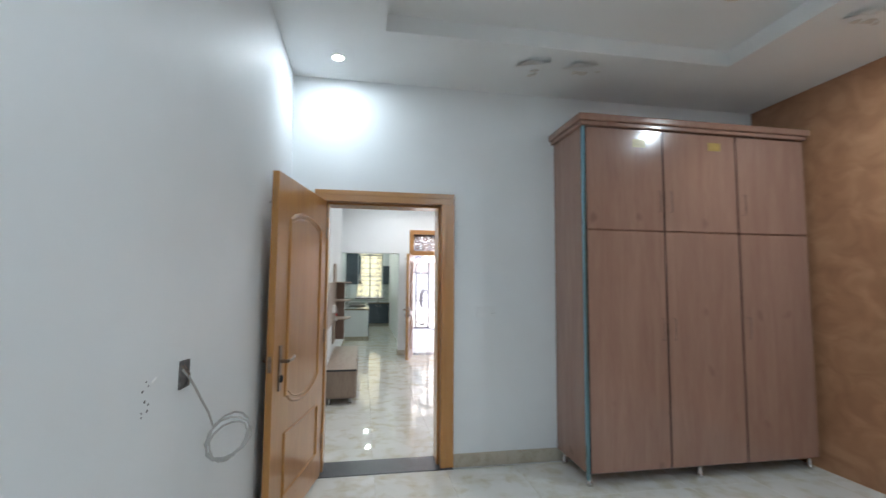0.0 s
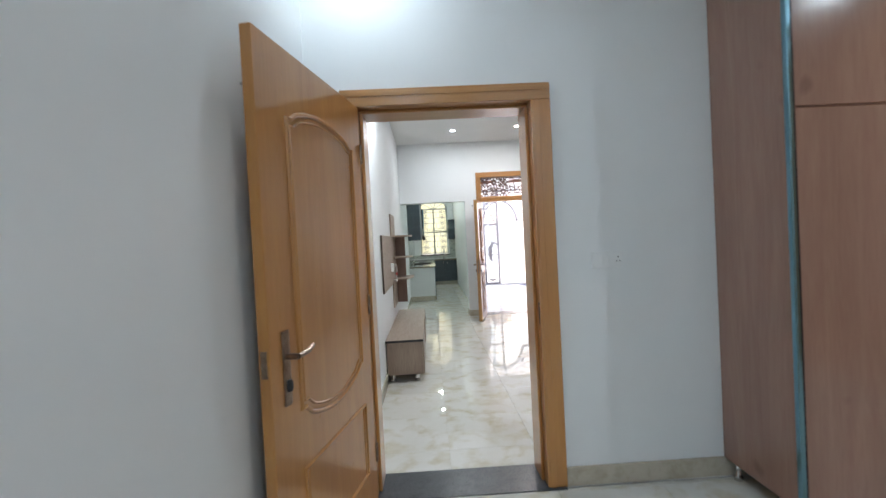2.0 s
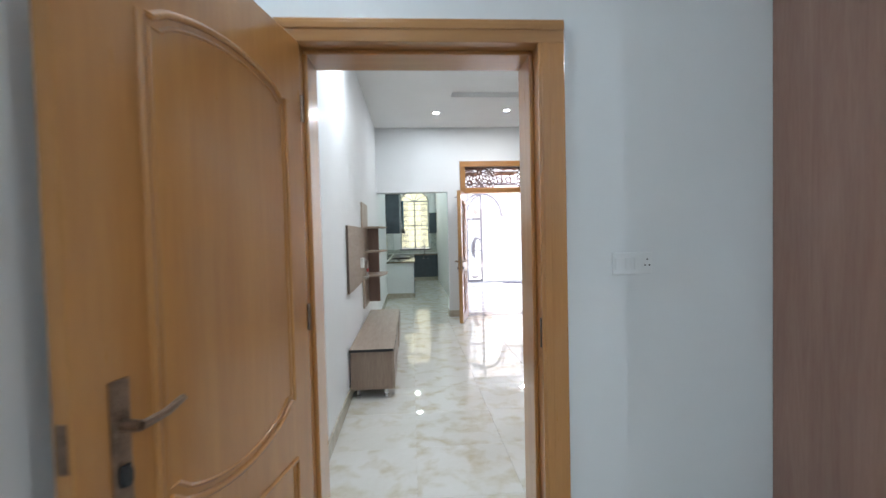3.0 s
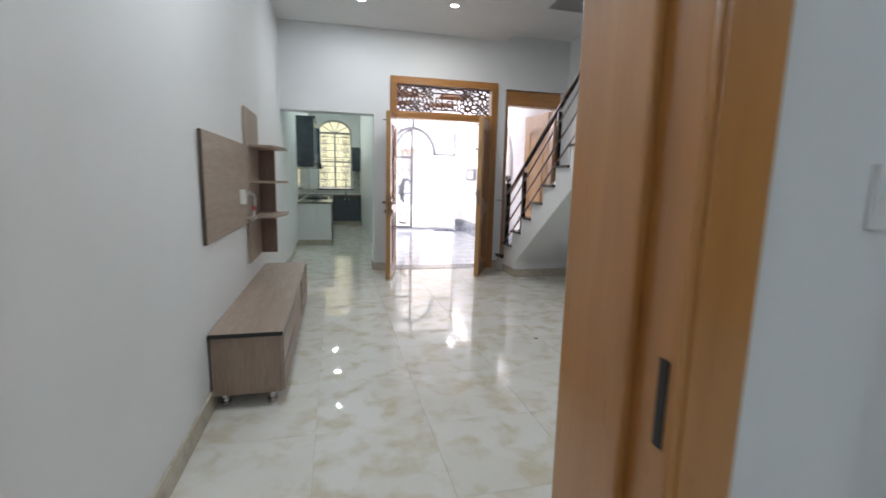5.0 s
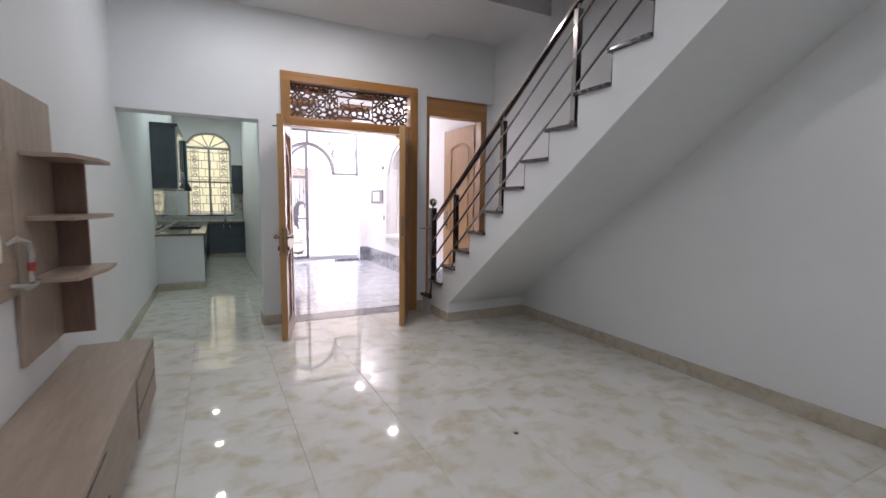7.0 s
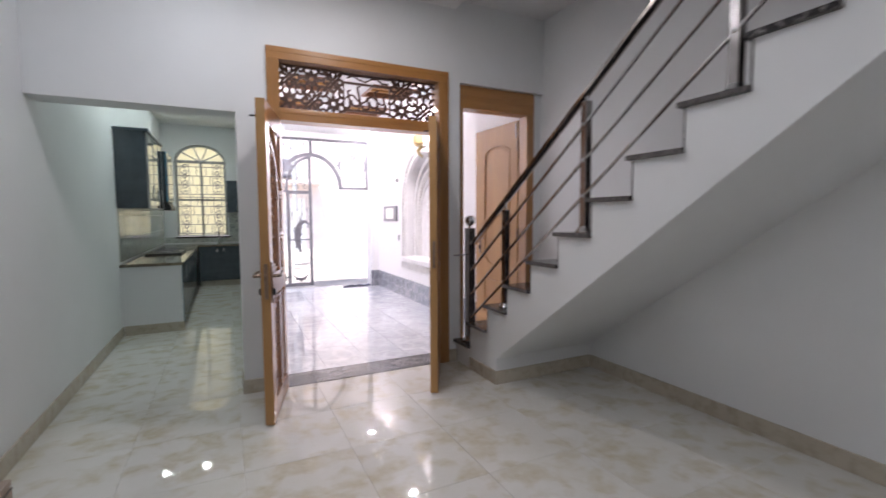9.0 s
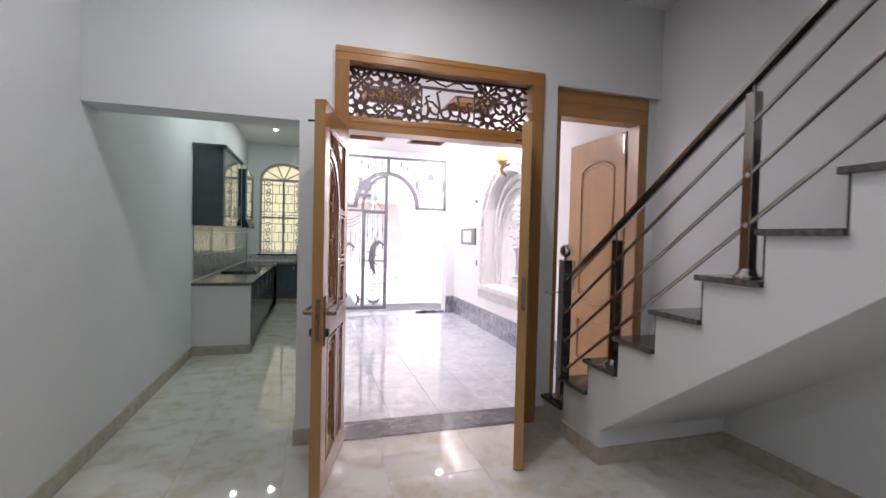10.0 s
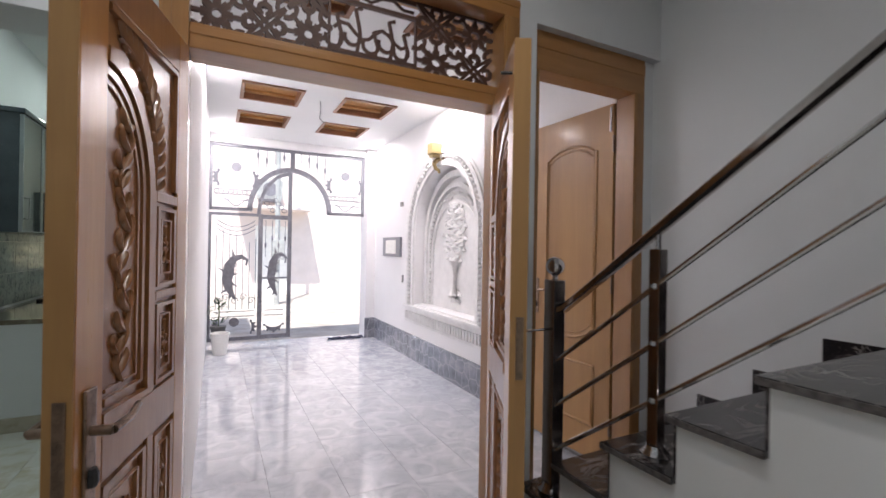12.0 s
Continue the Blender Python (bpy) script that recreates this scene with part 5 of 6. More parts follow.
# flaking plaster on the bedroom ceiling
M_BARE = plain("bare_ceiling_plaster", (0.72, 0.69, 0.64), 0.9, vary=0.12, scale=40)
for fx, fy, rz, sc in ((1.67, 3.20, -22, 1.1), (2.03, 3.17, -20, 1.1), (3.42, 2.23, -30, 0.9)):
    fl = thing("peeling_plaster", "curled flakes of white paint peeling off the ceiling", "ceiling damage", fx, fy, ZC, rz, "ceiling flakes")
    bm = B()
    rnd = random.Random(int(fx * 100))
    n = 14
    rows = []
    for i in range(n + 1):
        u = (-0.12 + 0.24 * i / n) * sc
        w0 = 0.055 * sc * math.sin(math.pi * (i + 0.4) / (n + 0.8)) * rnd.uniform(0.7, 1.25) + 0.004
        wob = 0.010 * math.sin(i * 0.8)
        rows.append([bm.verts.new((u, wob, 0.0)), bm.verts.new((u, wob - 0.035, -0.014)), bm.verts.new((u, wob - 0.045 - 1.1 * w0, -0.026))])
    for q, s in zip(rows, rows[1:]):
        for j in range(2):
            bm.faces.new((q[j], q[j + 1], s[j + 1], s[j]))
    bmesh.ops.solidify(bm, geom=bm.faces[:], thickness=0.003)
    part("flake", bm, M_FLAKE, fl)
    for k in range(3):
        px, py, r_ = rnd.uniform(-0.05, 0.16) * sc, rnd.uniform(0.05, 0.15) * sc, rnd.uniform(0.012, 0.03)
        bm = B()
        prism(bm, [(px + r_ * 1.5 * rnd.uniform(0.5, 1.3) * math.cos(q), py + r_ * rnd.uniform(0.5, 1.3) * math.sin(q)) for q in (t_ * 0.7 for t_ in range(9))], "z", -0.006, 0.0)
        part("bare_patch", bm, M_BARE, fl, "bare beige plaster under lifted paint")
rose = thing("ceiling_rose", "round white ceiling cover plate without a fan", "ceiling rose", 2.62, 2.3, ZC + 0.12)
bm = B()
lathe(bm, [(0.10, 0.0), (0.095, -0.02), (0.05, -0.035), (0.01, -0.04)], (0, 0, 0), 24)
part("cover", bm, plain("cream_plastic", (0.72, 0.66, 0.56), 0.5), rose, smooth=True)

# ---- living room things ----
tv = thing("tv_console", "long low wood-grain laminate TV console with drawers", "TV console", 0.0, 5.69, 0)
L, DP, HT = 2.03, 0.36, 0.425
part("top_board", box(B(), 0.004, -0.004, HT - 0.022, DP + 0.015, L, HT, 0.002), M_CONS, tv)
part("top_edging", box(B(), 0.004, -0.007, HT - 0.022, DP + 0.015, -0.004, HT), M_BLACK, tv)
M_CONSE = wood("console_end_laminate", (0.19, 0.13, 0.095), (0.32, 0.235, 0.18), (9, 9, 0.9), 0.45, 0.05, 1.0, 0.4)
part("end_panel", box(B(), 0.014, 0.0, 0.085, DP, 0.018, HT - 0.022, 0.001), M_CONSE, tv)
part("end_panel", box(B(), 0.014, L - 0.02, 0.085, DP, L - 0.002, HT - 0.022, 0.001), M_CONSE, tv)
part("base_board", box(B(), 0.014, 0.018, 0.085, DP - 0.02, L - 0.02, 0.103), M_CONS, tv)
part("back_board", box(B(), 0.014, 0.018, 0.103, 0.024, L - 0.02, HT - 0.022), M_CONS, tv)
for y0, y1 in ((0.004, 0.66), (1.36, L - 0.004)):
    for z0, z1 in ((0.09, 0.235), (0.243, 0.398)):
        dr = part("drawer_front", box(B(), DP, y0, z0, DP + 0.017, y1, z1, 0.002), M_CONS, tv)
        part("pull_edge", box(B(), DP + 0.0165, y0, z1 - 0.004, DP + 0.019, y1, z1), M_BLACK, dr)
part("divider", box(B(), 0.024, 0.66, 0.103, DP - 0.01, 0.678, HT - 0.022), M_BLACK, tv)
part("divider", box(B(), 0.024, 1.342, 0.103, DP - 0.01, 1.36, HT - 0.022), M_BLACK, tv)
part("flap", box(B(), DP - 0.006, 0.672, 0.092, DP + 0.010, 1.348, 0.397, 0.002), M_CONS, tv)
for y in (0.07, 0.68, 1.34, L - 0.07):
    for x in (0.06, DP - 0.06):
        bm = B()
        lathe(bm, [(0.026, 0.0), (0.026, 0.022), (0.018, 0.026), (0.018, 0.085)], (x, y, 0), 14)
        part("leg", bm, M_CHROME, tv, "round chrome leg", smooth=True)

M_CHIPB = plain("chipboard_edge", (0.12, 0.09, 0.07), 0.9, vary=0.3, scale=120)
pn = thing("tv_wall_panel", "wood-grain laminate TV panel with side shelves on the wall", "wall panel", 0.0, 5.73, 0)
part("main_board", box(B(), 0.004, 0.0, 0.885, 0.021, 1.155, 1.465, 0.001), M_CONSV, pn)
part("board_edge", box(B(), 0.004, -0.003, 0.885, 0.021, 0.0, 1.465), M_CHIPB, pn, "rough dark chipboard edge")
M_TALL = wood("tall_board_laminate", (0.29, 0.22, 0.17), (0.41, 0.33, 0.265), (6, 6, 0.7), 0.45, 0.05, 0.5, 0.3)
# fin laminate darkened: the shade on its face is put into the colour
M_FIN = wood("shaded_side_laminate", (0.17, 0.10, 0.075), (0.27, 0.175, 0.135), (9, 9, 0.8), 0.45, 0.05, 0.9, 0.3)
part("tall_board", box(B(), 0.003, 1.16, 0.575, 0.021, 1.72, 1.745, 0.001), M_TALL, pn)
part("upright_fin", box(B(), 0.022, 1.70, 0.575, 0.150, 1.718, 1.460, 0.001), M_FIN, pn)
part("fin_edge", box(B(), 0.150, 1.70, 0.575, 0.152, 1.718, 1.459), M_CONSV, pn, "pale laminate edge strip")
for z in (0.912, 1.184, 1.460):
    bm = B()
    prism(bm, [(0.022, 1.27), (0.19, 1.27), (0.25, 1.55), (0.25, 1.78), (0.022, 1.78)], "z", z, z + 0.018)
    part("shelf", bm, M_CONSV, pn)
sk = thing("wall_socket", "white double socket on the TV panel", "socket", 0.021, 6.62, 1.095, 90)
part("plate", box(B(), -0.035, -0.032, -0.05, 0.035, 0.0, 0.05, 0.004), M_WHITEP, sk)
tc_ = thing("loose_tv_cables", "bundle of loose cream cables with red tape at the TV panel", "cable", 0.024, 6.78, 1.085)
rnd = random.Random(9)
for k in range(3):
    o = 0.004 * k
    pth = [(0.0, 0.0 + o, 0.015), (0.02, 0.05, 0.03 + o), (0.03 + o, 0.11, 0.015), (0.034 + o, 0.13 + o, -0.04), (0.03, 0.13 + o, -0.11), (0.03 + o, 0.12 + o, -0.15)]
    part("cable", tube(B(), pth, 0.0075, 6), M_CABLE, tc_, smooth=True)
for k in range(3):
    pth = [(0.0, 0.0 + 0.02 * k, -0.15), (0.03, 0.06, -0.155 - 0.01 * k), (0.04, 0.14, -0.17), (0.035, 0.18 + 0.015 * k, -0.155), (0.03, 0.15, -0.14)]
    part("cable", tube(B(), pth, 0.0075, 6), M_CABLE, tc_, smooth=True)
part("tape", tube(B(), [(0.034, 0.135, -0.07), (0.032, 0.135, -0.105)], 0.013, 10), plain("red_tape", (0.45, 0.06, 0.05), 0.5), tc_)

# ---- kitchen things ----
M_SPLASH, nt, p = node_mat("decorated_wall_tile")
v = coords(nt, (1, 1, 1), True)
c = ramp(nt, noise_tex(nt, v, 14, 5, 0.6, 1.5), [(0.40, (0.56, 0.59, 0.55)), (0.52, (0.47, 0.50, 0.47)), (0.66, (0.27, 0.30, 0.29))])
link(nt, c, p.inputs["Base Color"])
p.inputs["Roughness"].default_value = 0.06
bm = B()
box(bm, XL, 11.76, 0.82, XL + 0.006, KY1, 1.62)
setting("backsplash_west", bm, M_GROUT, "tiled splashback above the kitchen counter", "backsplash")
sp_w = bpy.context.scene.objects["backsplash_west"]
for i in range(14):
    for j in range(3):
        part("tile", box(B(), XL + 0.006, 11.765 + 0.295 * i, 0.825 + 0.265 * j, XL + 0.010, 11.765 + 0.295 * i + 0.29, 0.825 + 0.265 * j + 0.26), M_SPLASH, sp_w)
setting("backsplash_north", box(B(), XL + 0.012, KY1 - 0.008, 0.82, KX1, KY1, 0.93), M_SPLASH, "tiled splashback under the window", "backsplash")
setting("backsplash_north_side", box(B(), WX1 + 0.02, KY1 - 0.008, 0.93, KX1, KY1, 1.62), M_SPLASH, "tiled splashback beside the window", "backsplash")

kb = thing("kitchen_base_unit", "kitchen base run with white plastered end and dark blue doors", "kitchen cabinet", 0, 11.72, 0)
part("plastered_end", box(B(), 0.0, 0.0, 0.0, 0.585, 0.10, 0.765, 0.004), M_WALL, kb, "white plastered end wall")
part("carcass", box(B(), 0.012, 0.10, 0.09, 0.555, 3.58, 0.765), M_BLUECAB, kb)
part("plinth", box(B(), 0.012, 0.10, 0.0, 0.52, 3.58, 0.09), M_BLACK, kb)
part("corner_edge", box(B(), 0.575, 0.09, 0.02, 0.589, 0.108, 0.765, 0.002), M_TEAL, kb, "teal edge strip")
for i in range(6):
    d = part("door", box(B(), 0.556, 0.115 + 0.575 * i, 0.10, 0.574, 0.68 + 0.575 * i, 0.755, 0.003), M_BLUECAB, kb)
    part("handle", tube(B(), [(0.574, 0.63 + 0.575 * i, 0.55), (0.60, 0.63 + 0.575 * i, 0.55), (0.60, 0.63 + 0.575 * i, 0.70), (0.574, 0.63 + 0.575 * i, 0.70)], 0.005, 6), M_CHROME, d)
kn = thing("kitchen_base_unit", "dark blue glossy base cabinet under the window", "kitchen cabinet", 0.60, 15.30, 0)
part("carcass", box(B(), 0.0, 0.02, 0.11, 0.725, 0.60, 0.765), M_BLUECAB, kn)
part("plinth", box(B(), 0.0, 0.06, 0.0, 0.725, 0.60, 0.11), M_SKIRT, kn)
for i in range(2):
    d = part("door", box(B(), 0.004 + 0.36 * i, 0.0, 0.115, 0.358 + 0.36 * i, 0.02, 0.755, 0.003), M_BLUECAB, kn)
    part("handle", box(B(), 0.30 - 0.24 * i + 0.36 * i, -0.02, 0.66, 0.315 - 0.24 * i + 0.36 * i, 0.0, 0.73, 0.002), M_CHROME, d)
M_KGRAN = marble_tile("kitchen_granite", (0.10, 0.085, 0.065), (0.17, 0.14, 0.10), (0.30, 0.26, 0.19), 0.08, 2.5, False)
ct = thing("kitchen_worktop", "polished brown granite worktop in an L shape", "worktop", 0, 11.70, 0.767)
bm = B()
prism(bm, [(0.002, 0.0), (0.615, 0.0), (0.615, 3.57), (1.325, 3.57), (1.325, 4.19), (0.002, 4.19)], "z", 0.0, 0.033)
part("slab", bm, M_KGRAN, ct)

M_KALU = plain("dull_aluminium", (0.34, 0.37, 0.39), 0.35, 0.8, 0.06)
ku = thing("kitchen_wall_cabinet", "dark wall cabinet with mirrored glass doors", "kitchen cabinet", 0.0, 11.72, 1.42)
M_GLASS, nt, p = node_mat("dark_reflective_glass")
p.inputs["Base Color"].default_value = (0.36, 0.39, 0.36, 1)
p.inputs["Roughness"].default_value = 0.03
p.inputs["Specular IOR Level"].default_value = 1.0
p.inputs["Metallic"].default_value = 0.85
part("carcass", box(B(), 0.004, 0.0, 0.0, 0.30, 1.22, 0.85, 0.002), M_BLUECAB, ku)
part("cornice", box(B(), 0.002, -0.02, 0.85, 0.335, 1.235, 0.885, 0.006), M_BLUECAB, ku)
for i in range(3):
    d = part("door", box(B(), 0.30, 0.006 + 0.405 * i, 0.004, 0.318, 0.40 + 0.405 * i, 0.846, 0.002), M_GLASS, ku, "reflective glass door")
    bm = B()
    strip(bm, [(0.012 + 0.405 * i, 0.010), (0.394 + 0.405 * i, 0.010), (0.394 + 0.405 * i, 0.84), (0.012 + 0.405 * i, 0.84)], 0.02, lambda u, v_, q: (q, u, v_), 0.30, 0.321, True)
    part("door_frame", bm, M_KALU, d, "dull aluminium door frame")
    part("handle", tube(B(), [(0.32, 0.06 + 0.405 * i, 0.10), (0.345, 0.06 + 0.405 * i, 0.10), (0.345, 0.06 + 0.405 * i, 0.25), (0.32, 0.06 + 0.405 * i, 0.25)], 0.005, 6), M_CHROME, d)
kh = thing("kitchen_hood_cabinet", "dark cabinet with teal edges above the hob", "kitchen cabinet", 0.0, 12.96, 1.42)
part("carcass", box(B(), 0.004, 0.0, 0.12, 0.36, 0.75, 0.80, 0.002), M_BLUECAB, kh)
part("edge_strip", box(B(), 0.36, 0.0, 0.12, 0.372, 0.03, 0.80), M_TEAL, kh, "teal edge strip")
part("edge_strip", box(B(), 0.36, 0.72, 0.12, 0.372, 0.75, 0.80), M_TEAL, kh, "teal edge strip")
part("door", box(B(), 0.36, 0.035, 0.125, 0.376, 0.715, 0.795, 0.002), M_GLASS, kh)
bm = B()
prism(bm, [(0.004, 0.0), (0.40, 0.0), (0.40, 0.04), (0.36, 0.12), (0.004, 0.12)], "y", 0.04, 0.70)
part("hood", bm, M_BLACK, kh)
kr = thing("kitchen_wall_cabinet", "small dark wall cabinet beside the window", "kitchen cabinet", 1.33, 15.55, 1.42)
part("carcass", box(B(), -0.20, 0.0, 0.0, -0.003, 0.345, 0.62, 0.003), M_BLUECAB, kr)
part("door", box(B(), -0.218, 0.004, 0.004, -0.20, 0.34, 0.616, 0.003), M_BLUECAB, kr)
part("handle", box(B(), -0.232, 0.03, 0.06, -0.218, 0.042, 0.2), M_CHROME, kr)

hob = thing("gas_hob", "black two-burner gas hob on the worktop", "hob", 0.29, 13.3, 0.80)
part("plate", box(B(), -0.22, -0.35, 0.0, 0.22, 0.35, 0.022, 0.006), M_BLACK, hob)
for y in (-0.18, 0.18):
    bm = B()
    lathe(bm, [(0.07, 0.022), (0.07, 0.035), (0.045, 0.045), (0.01, 0.045)], (0, y, 0), 16)
    part("burner", bm, M_IRON, hob)
    bm = B()
    for q in range(4):
        a = radians(45 + 90 * q)
        tube(bm, [(0.13 * math.cos(a), y + 0.13 * math.sin(a), 0.022), (0.13 * math.cos(a), y + 0.13 * math.sin(a), 0.065), (0.03 * math.cos(a), y + 0.03 * math.sin(a), 0.065)], 0.006, 5)
    part("pan_support", bm, M_IRON, hob)
for y in (-0.1, 0.1):
    part("knob", lathe(B(), [(0.02, 0.022), (0.018, 0.045), (0.004, 0.047)], (0.18, y, 0), 12), M_CHROME, hob)
tap = thing("kitchen_tap", "chrome swan-neck tap by the window", "tap", 0.95, 15.78, 0.80)
part("spout", tube(B(), [(0, 0, 0), (0, 0, 0.22), (0, -0.02, 0.27), (0, -0.08, 0.30), (0, -0.14, 0.28), (0, -0.16, 0.22)], 0.012, 10), M_CHROME, tap, smooth=True)
part("base", lathe(B(), [(0.03, 0), (0.03, 0.02), (0.015, 0.03)], (0, 0, 0), 14), M_CHROME, tap, smooth=True)
part("lever_arm", tube(B(), [(0, 0, 0.08), (0.07, -0.01, 0.12)], 0.008, 8), M_CHROME, tap)

# ---- porch things ----
lampm, nt, p = node_mat("gilt_lamp_metal")
p.inputs["Base Color"].default_value = (0.44, 0.33, 0.15, 1)
p.inputs["Metallic"].default_value = 0.35
p.inputs["Roughness"].default_value = 0.4
wl = thing("wall_lamp", "gilt cube wall lamp on a scrolled bracket", "wall lamp", PX1, 11.99, 2.40)
part("back_plate", box(B(), -0.02, -0.06, -0.06, 0.0, 0.06, 0.10, 0.006), M_BRONZE, wl)
bm = B()
box(bm, -0.16, -0.06, 0.0, -0.03, 0.06, 0.125, 0.012)
box(bm, -0.145, -0.045, -0.03, -0.045, 0.045, 0.0, 0.010)
part("shade", bm, lampm, wl, "gilt cube shade")
part("scroll_bracket", tube(B(), [(-0.01, 0, -0.02), (-0.06, 0, -0.05), (-0.10, 0, -0.10), (-0.08, 0, -0.15), (-0.045, 0, -0.17), (-0.03, 0, -0.20)], [0.02, 0.026, 0.026, 0.022, 0.018, 0.012], 10), lampm, wl, smooth=True)

eb = thing("switch_board", "dark framed switchboard on the porch wall", "switchboard", PX1, 13.5, 1.24)
part("frame", box(B(), -0.035, -0.34, 0.0, 0.0, 0.34, 0.27, 0.004), M_IRON, eb)
part("panel", box(B(), -0.040, -0.20, 0.04, -0.035, 0.20, 0.23), M_WHITEP, eb, "white panel")
M_PLUG = plain("grey_plug", (0.25, 0.25, 0.25), 0.5)
ps_ = thing("wall_plug", "small grey fitting on the porch wall", "wall fitting", PX1, 13.15, 1.95)
part("body", box(B(), -0.03, -0.03, -0.03, 0.0, 0.03, 0.03, 0.006), M_PLUG, ps_)
ps2 = thing("wall_plug", "small grey fitting low on the porch wall", "wall fitting", PX1, 13.1, 0.95)
part("body", box(B(), -0.015, -0.02, -0.05, 0.0, 0.02, 0.05, 0.004), M_PLUG, ps2)

bk = thing("bucket", "white plastic bucket by the gate", "bucket", 1.62, 13.95, PZ)
bm = B()
lathe(bm, [(0.085, 0.0), (0.11, 0.26), (0.118, 0.26), (0.118, 0.275), (0.108, 0.275), (0.10, 0.25), (0.08, 0.012)], (0, 0, 0), 24)
part("pail", bm, M_WHITEP, bk, smooth=True)
part("bail_handle", tube(B(), [(0.118 * math.cos(t), 0.03, 0.26 - 0.08 * math.sin(t)) for t in (math.pi * i / 10 for i in range(11))], 0.004, 5), M_CHROME, bk)
pt = thing("potted_plant", "small dark leafy plant beside the bucket", "plant", 1.60, 14.22, PZ)
bm = B()
lathe(bm, [(0.07, 0.0), (0.09, 0.3), (0.1, 0.3), (0.1, 0.32), (0.02, 0.32)], (0, 0, 0), 16)
part("pot", bm, plain("dark_plastic_pot", (0.12, 0.12, 0.12), 0.6), pt, smooth=True)
bm = B()
rnd = random.Random(2)
for k in range(70):
    a, t = rnd.uniform(0, 6.28), rnd.random()
    r0 = 0.13 * math.sin(math.pi * (0.15 + 0.8 * t))
    c0 = Vector((r0 * math.cos(a), r0 * math.sin(a), 0.34 + 0.34 * t))
    d0 = Vector((math.cos(a), math.sin(a), rnd.uniform(-0.4, 0.9))).normalized() * 0.05
    s0 = d0.cross(Vector((0, 0, 1))).normalized() * 0.018
    vs_ = [bm.verts.new(q) for q in (c0 - d0, c0 + s0, c0 + d0, c0 - s0)]
    bm.faces.new(vs_)
part("leaves", bm, plain("dark_foliage", (0.05, 0.08, 0.04), 0.6), pt)
part("stems", tube(B(), [(0, 0, 0.3), (0.01, 0, 0.5), (0, 0.01, 0.66)], 0.008, 5), plain("stem_green", (0.07, 0.09, 0.04), 0.7), pt)
mt = thing("floor_cloth", "crumpled blue-grey cloth on the floor at the gate", "cloth", 3.36, 14.36, PZ)
bm = B()
n, mrow = 20, 8
grid = [[bm.verts.new((-0.27 + 0.54 * i / n, -0.07 + 0.14 * j / mrow + 0.012 * math.sin(i * 1.3), 0.004 + 0.03 * (math.sin(math.pi * j / mrow) * (0.5 + 0.5 * math.sin(i * 0.9 + j * 0.6)) + 0.15 * math.sin(i * 2.1)) + 0.006)) for j in range(mrow + 1)] for i in range(n + 1)]
for i in range(n):
    for j in range(mrow):
        bm.faces.new((grid[i][j], grid[i + 1][j], grid[i + 1][j + 1], grid[i][j + 1]))
bmesh.ops.solidify(bm, geom=bm.faces[:], thickness=0.006)
part("fabric", bm, plain("blue_grey_cloth", (0.13, 0.14, 0.20), 0.9, vary=0.2, scale=40), mt, smooth=True)
hc = thing("hanging_wire", "thin grey wire hanging from the porch ceiling", "wire", 2.52, 12.35, PC)
part("wire", tube(B(), [(0.0, 0.0, 0.0), (0.005, 0.0, -0.1), (0.0, 0.02, -0.17), (0.03, 0.03, -0.20), (0.06, 0.03, -0.21)], 0.006, 5), M_PLUG, hc)
fk = thing("debris_fleck", "small dark chip of debris on the tiles", "debris", 2.206, 6.421, 0.0)
part("chip", lathe(B(), [(0.012, 0.0), (0.016, 0.003), (0.006, 0.006)], (0, 0, 0), 6), M_BLACK, fk)

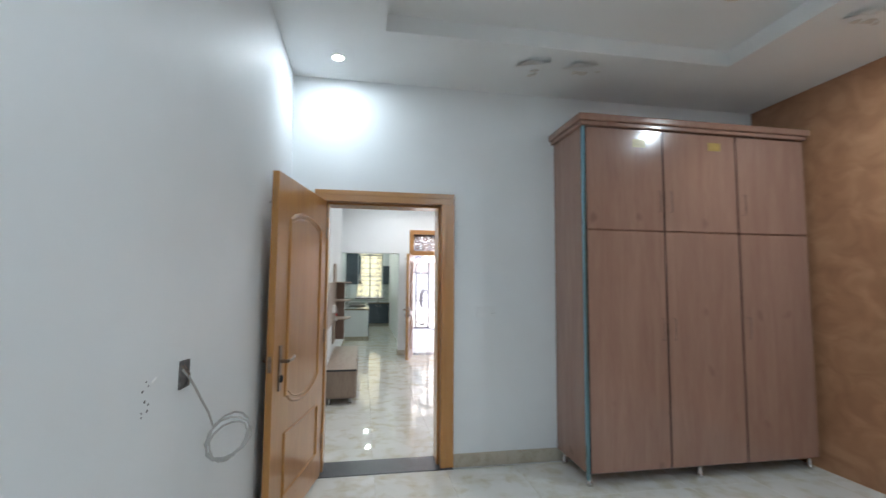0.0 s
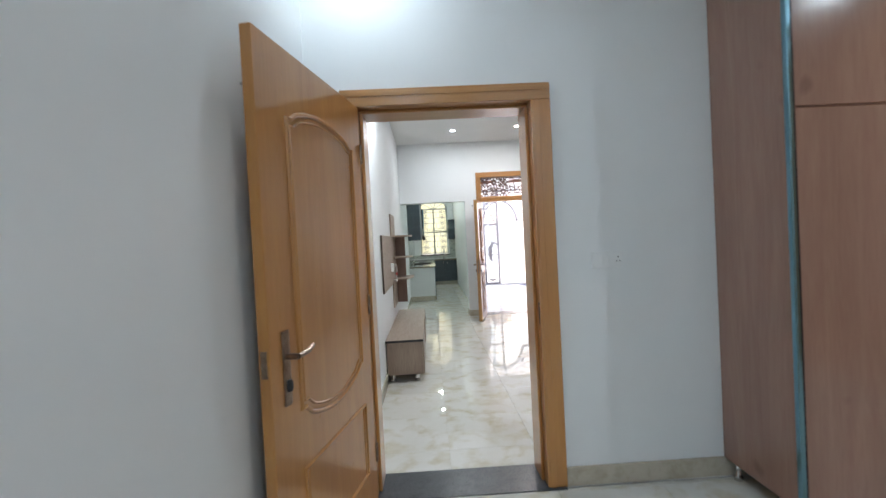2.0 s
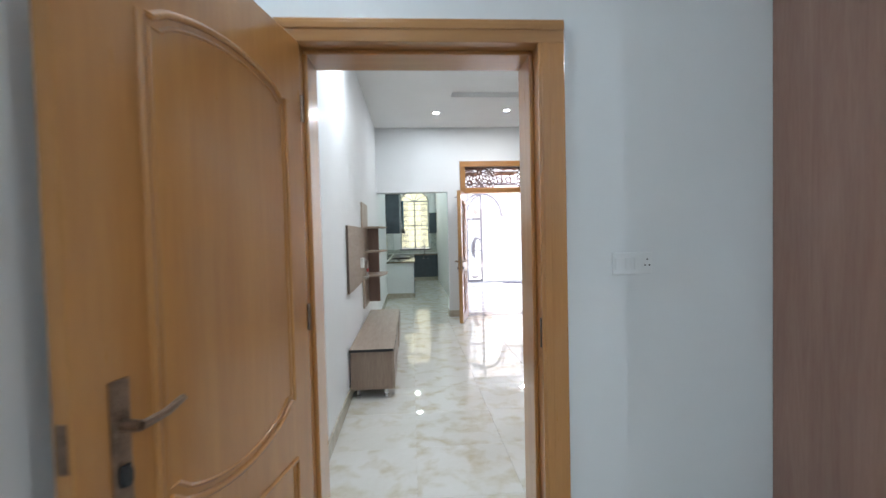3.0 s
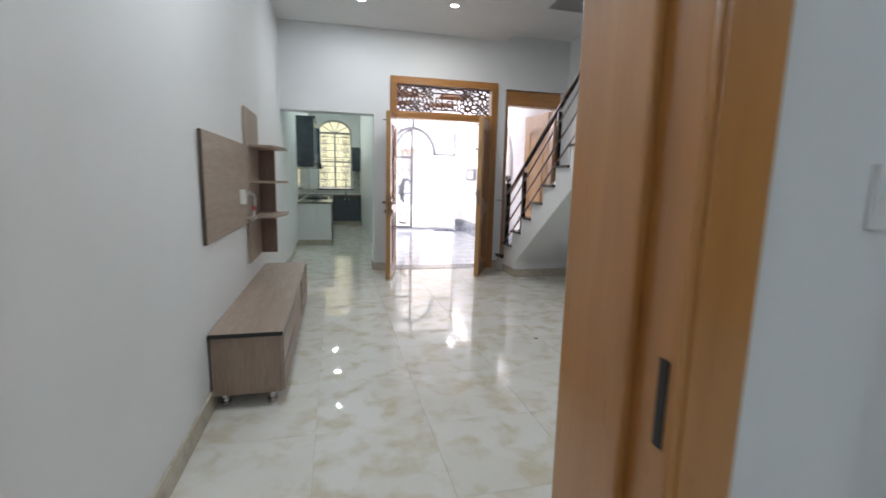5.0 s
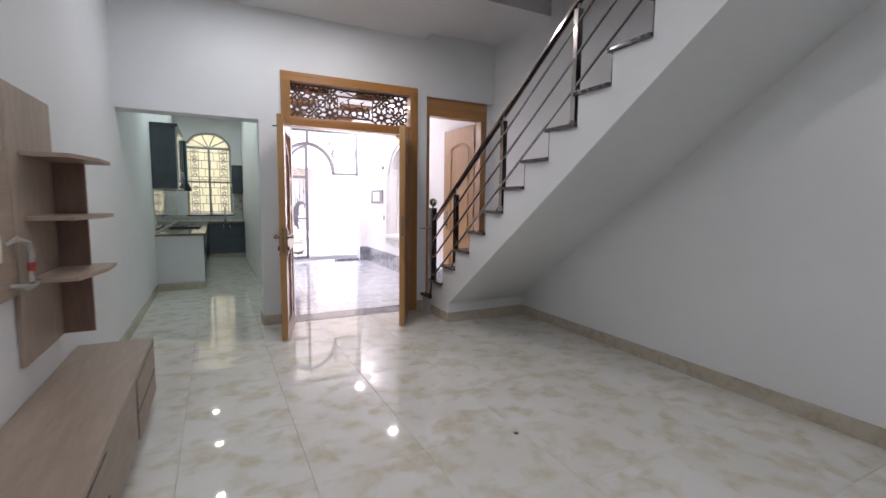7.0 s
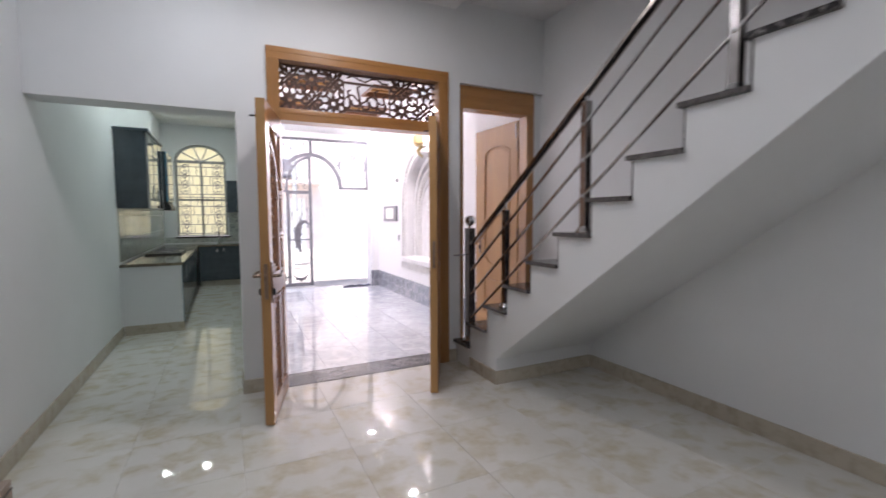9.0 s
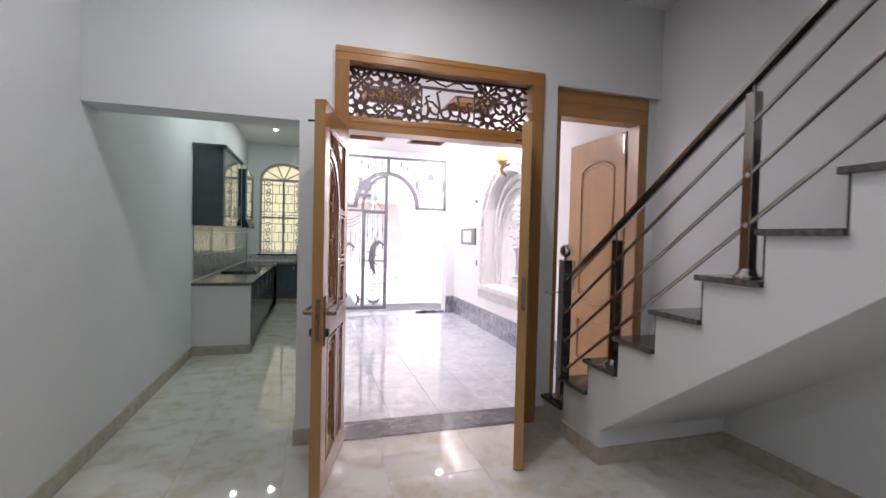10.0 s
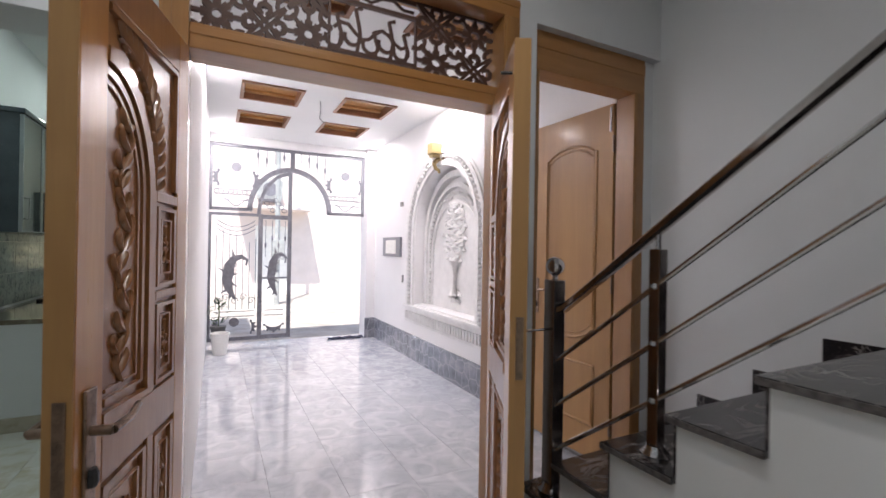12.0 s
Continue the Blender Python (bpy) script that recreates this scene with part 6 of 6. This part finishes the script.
# ---- downlight fittings ----
M_LED, nt, p = node_mat("led_lens")
p.inputs["Base Color"].default_value = (0.9, 0.9, 0.9, 1)
p.inputs["Emission Color"].default_value = (0.9, 0.96, 1.0, 1)
p.inputs["Emission Strength"].default_value = 14.0
dl = None
# the unseen added lamps get the same fitting as the real ones
for lx, ly, lz, watts in DOWNLIGHTS:
    if dl is None:
        dl = thing("downlight", "round white recessed LED downlight, switched on", "downlight", lx, ly, lz, 0, "downlights")
        bm = B()
        lathe(bm, [(0.035, -0.002), (0.036, -0.006), (0.052, -0.008), (0.056, -0.003), (0.056, -0.0005)], (0, 0, 0), 24)
        part("trim_ring", bm, M_WHITEP, dl, smooth=True)
        part("lens", lathe(B(), [(0.034, -0.0015), (0.034, -0.0085), (0.02, -0.0095)], (0, 0, 0), 20), M_LED, dl)
    else:
        copy_thing(dl, pose(lx, ly, lz))

# ---- floor tiles ----
TILE = 0.565
tile_cache = {}


def tile_mesh(w, h, t, mat):
    key = (round(w, 3), round(h, 3), t, mat.name)
    if key not in tile_cache:
        bm = B()
        e = 0.0012
        lo = [bm.verts.new(q) for q in ((0, 0, -t), (w, 0, -t), (w, h, -t), (0, h, -t))]
        md = [bm.verts.new(q) for q in ((0, 0, -e), (w, 0, -e), (w, h, -e), (0, h, -e))]
        hi = [bm.verts.new(q) for q in ((e, e, 0), (w - e, e, 0), (w - e, h - e, 0), (e, h - e, 0))]
        for a, b in ((lo, md), (md, hi)):
            for i in range(4):
                bm.faces.new((a[i], a[(i + 1) % 4], b[(i + 1) % 4], b[i]))
        bm.faces.new(hi)
        bm.faces.new(lo[::-1])
        tile_cache[key] = mesh_of("tile", bm, mat)
    return tile_cache[key]


def lay_tiles(parent, x0, y0, x1, y1, z, size, ox, oy, mat, gap=0.001, t=0.01):
    i0, i1 = math.floor((x0 - ox) / size), math.ceil((x1 - ox) / size)
    j0, j1 = math.floor((y0 - oy) / size), math.ceil((y1 - oy) / size)
    for i in range(i0, i1):
        for j in range(j0, j1):
            a, b = max(x0, ox + i * size) + gap / 2, min(x1, ox + (i + 1) * size) - gap / 2
            c, d = max(y0, oy + j * size) + gap / 2, min(y1, oy + (j + 1) * size) - gap / 2
            if b - a < 0.01 or d - c < 0.01:
                continue
            ob = new("tile", tile_mesh(b - a, d - c, t, mat))
            ob.parent = parent
            ob.location = (a, c, z)


lay_tiles(floor, BX0, BY0, BX1, 3.69, 0.0, TILE, 0.545, 4.80 - 5 * TILE, M_TILE)
lay_tiles(floor, XL, 3.975, XR, YF0, 0.0, TILE, 0.545, 4.80, M_TILE)
lay_tiles(floor_k, XL, YF0, KX1, KY1, 0.0, TILE, 0.545, 4.80, M_TILE)
lay_tiles(porch_floor, PX0, 9.60, PX1, 14.62, PZ, 0.40, 1.45, 9.60, M_PTILE)
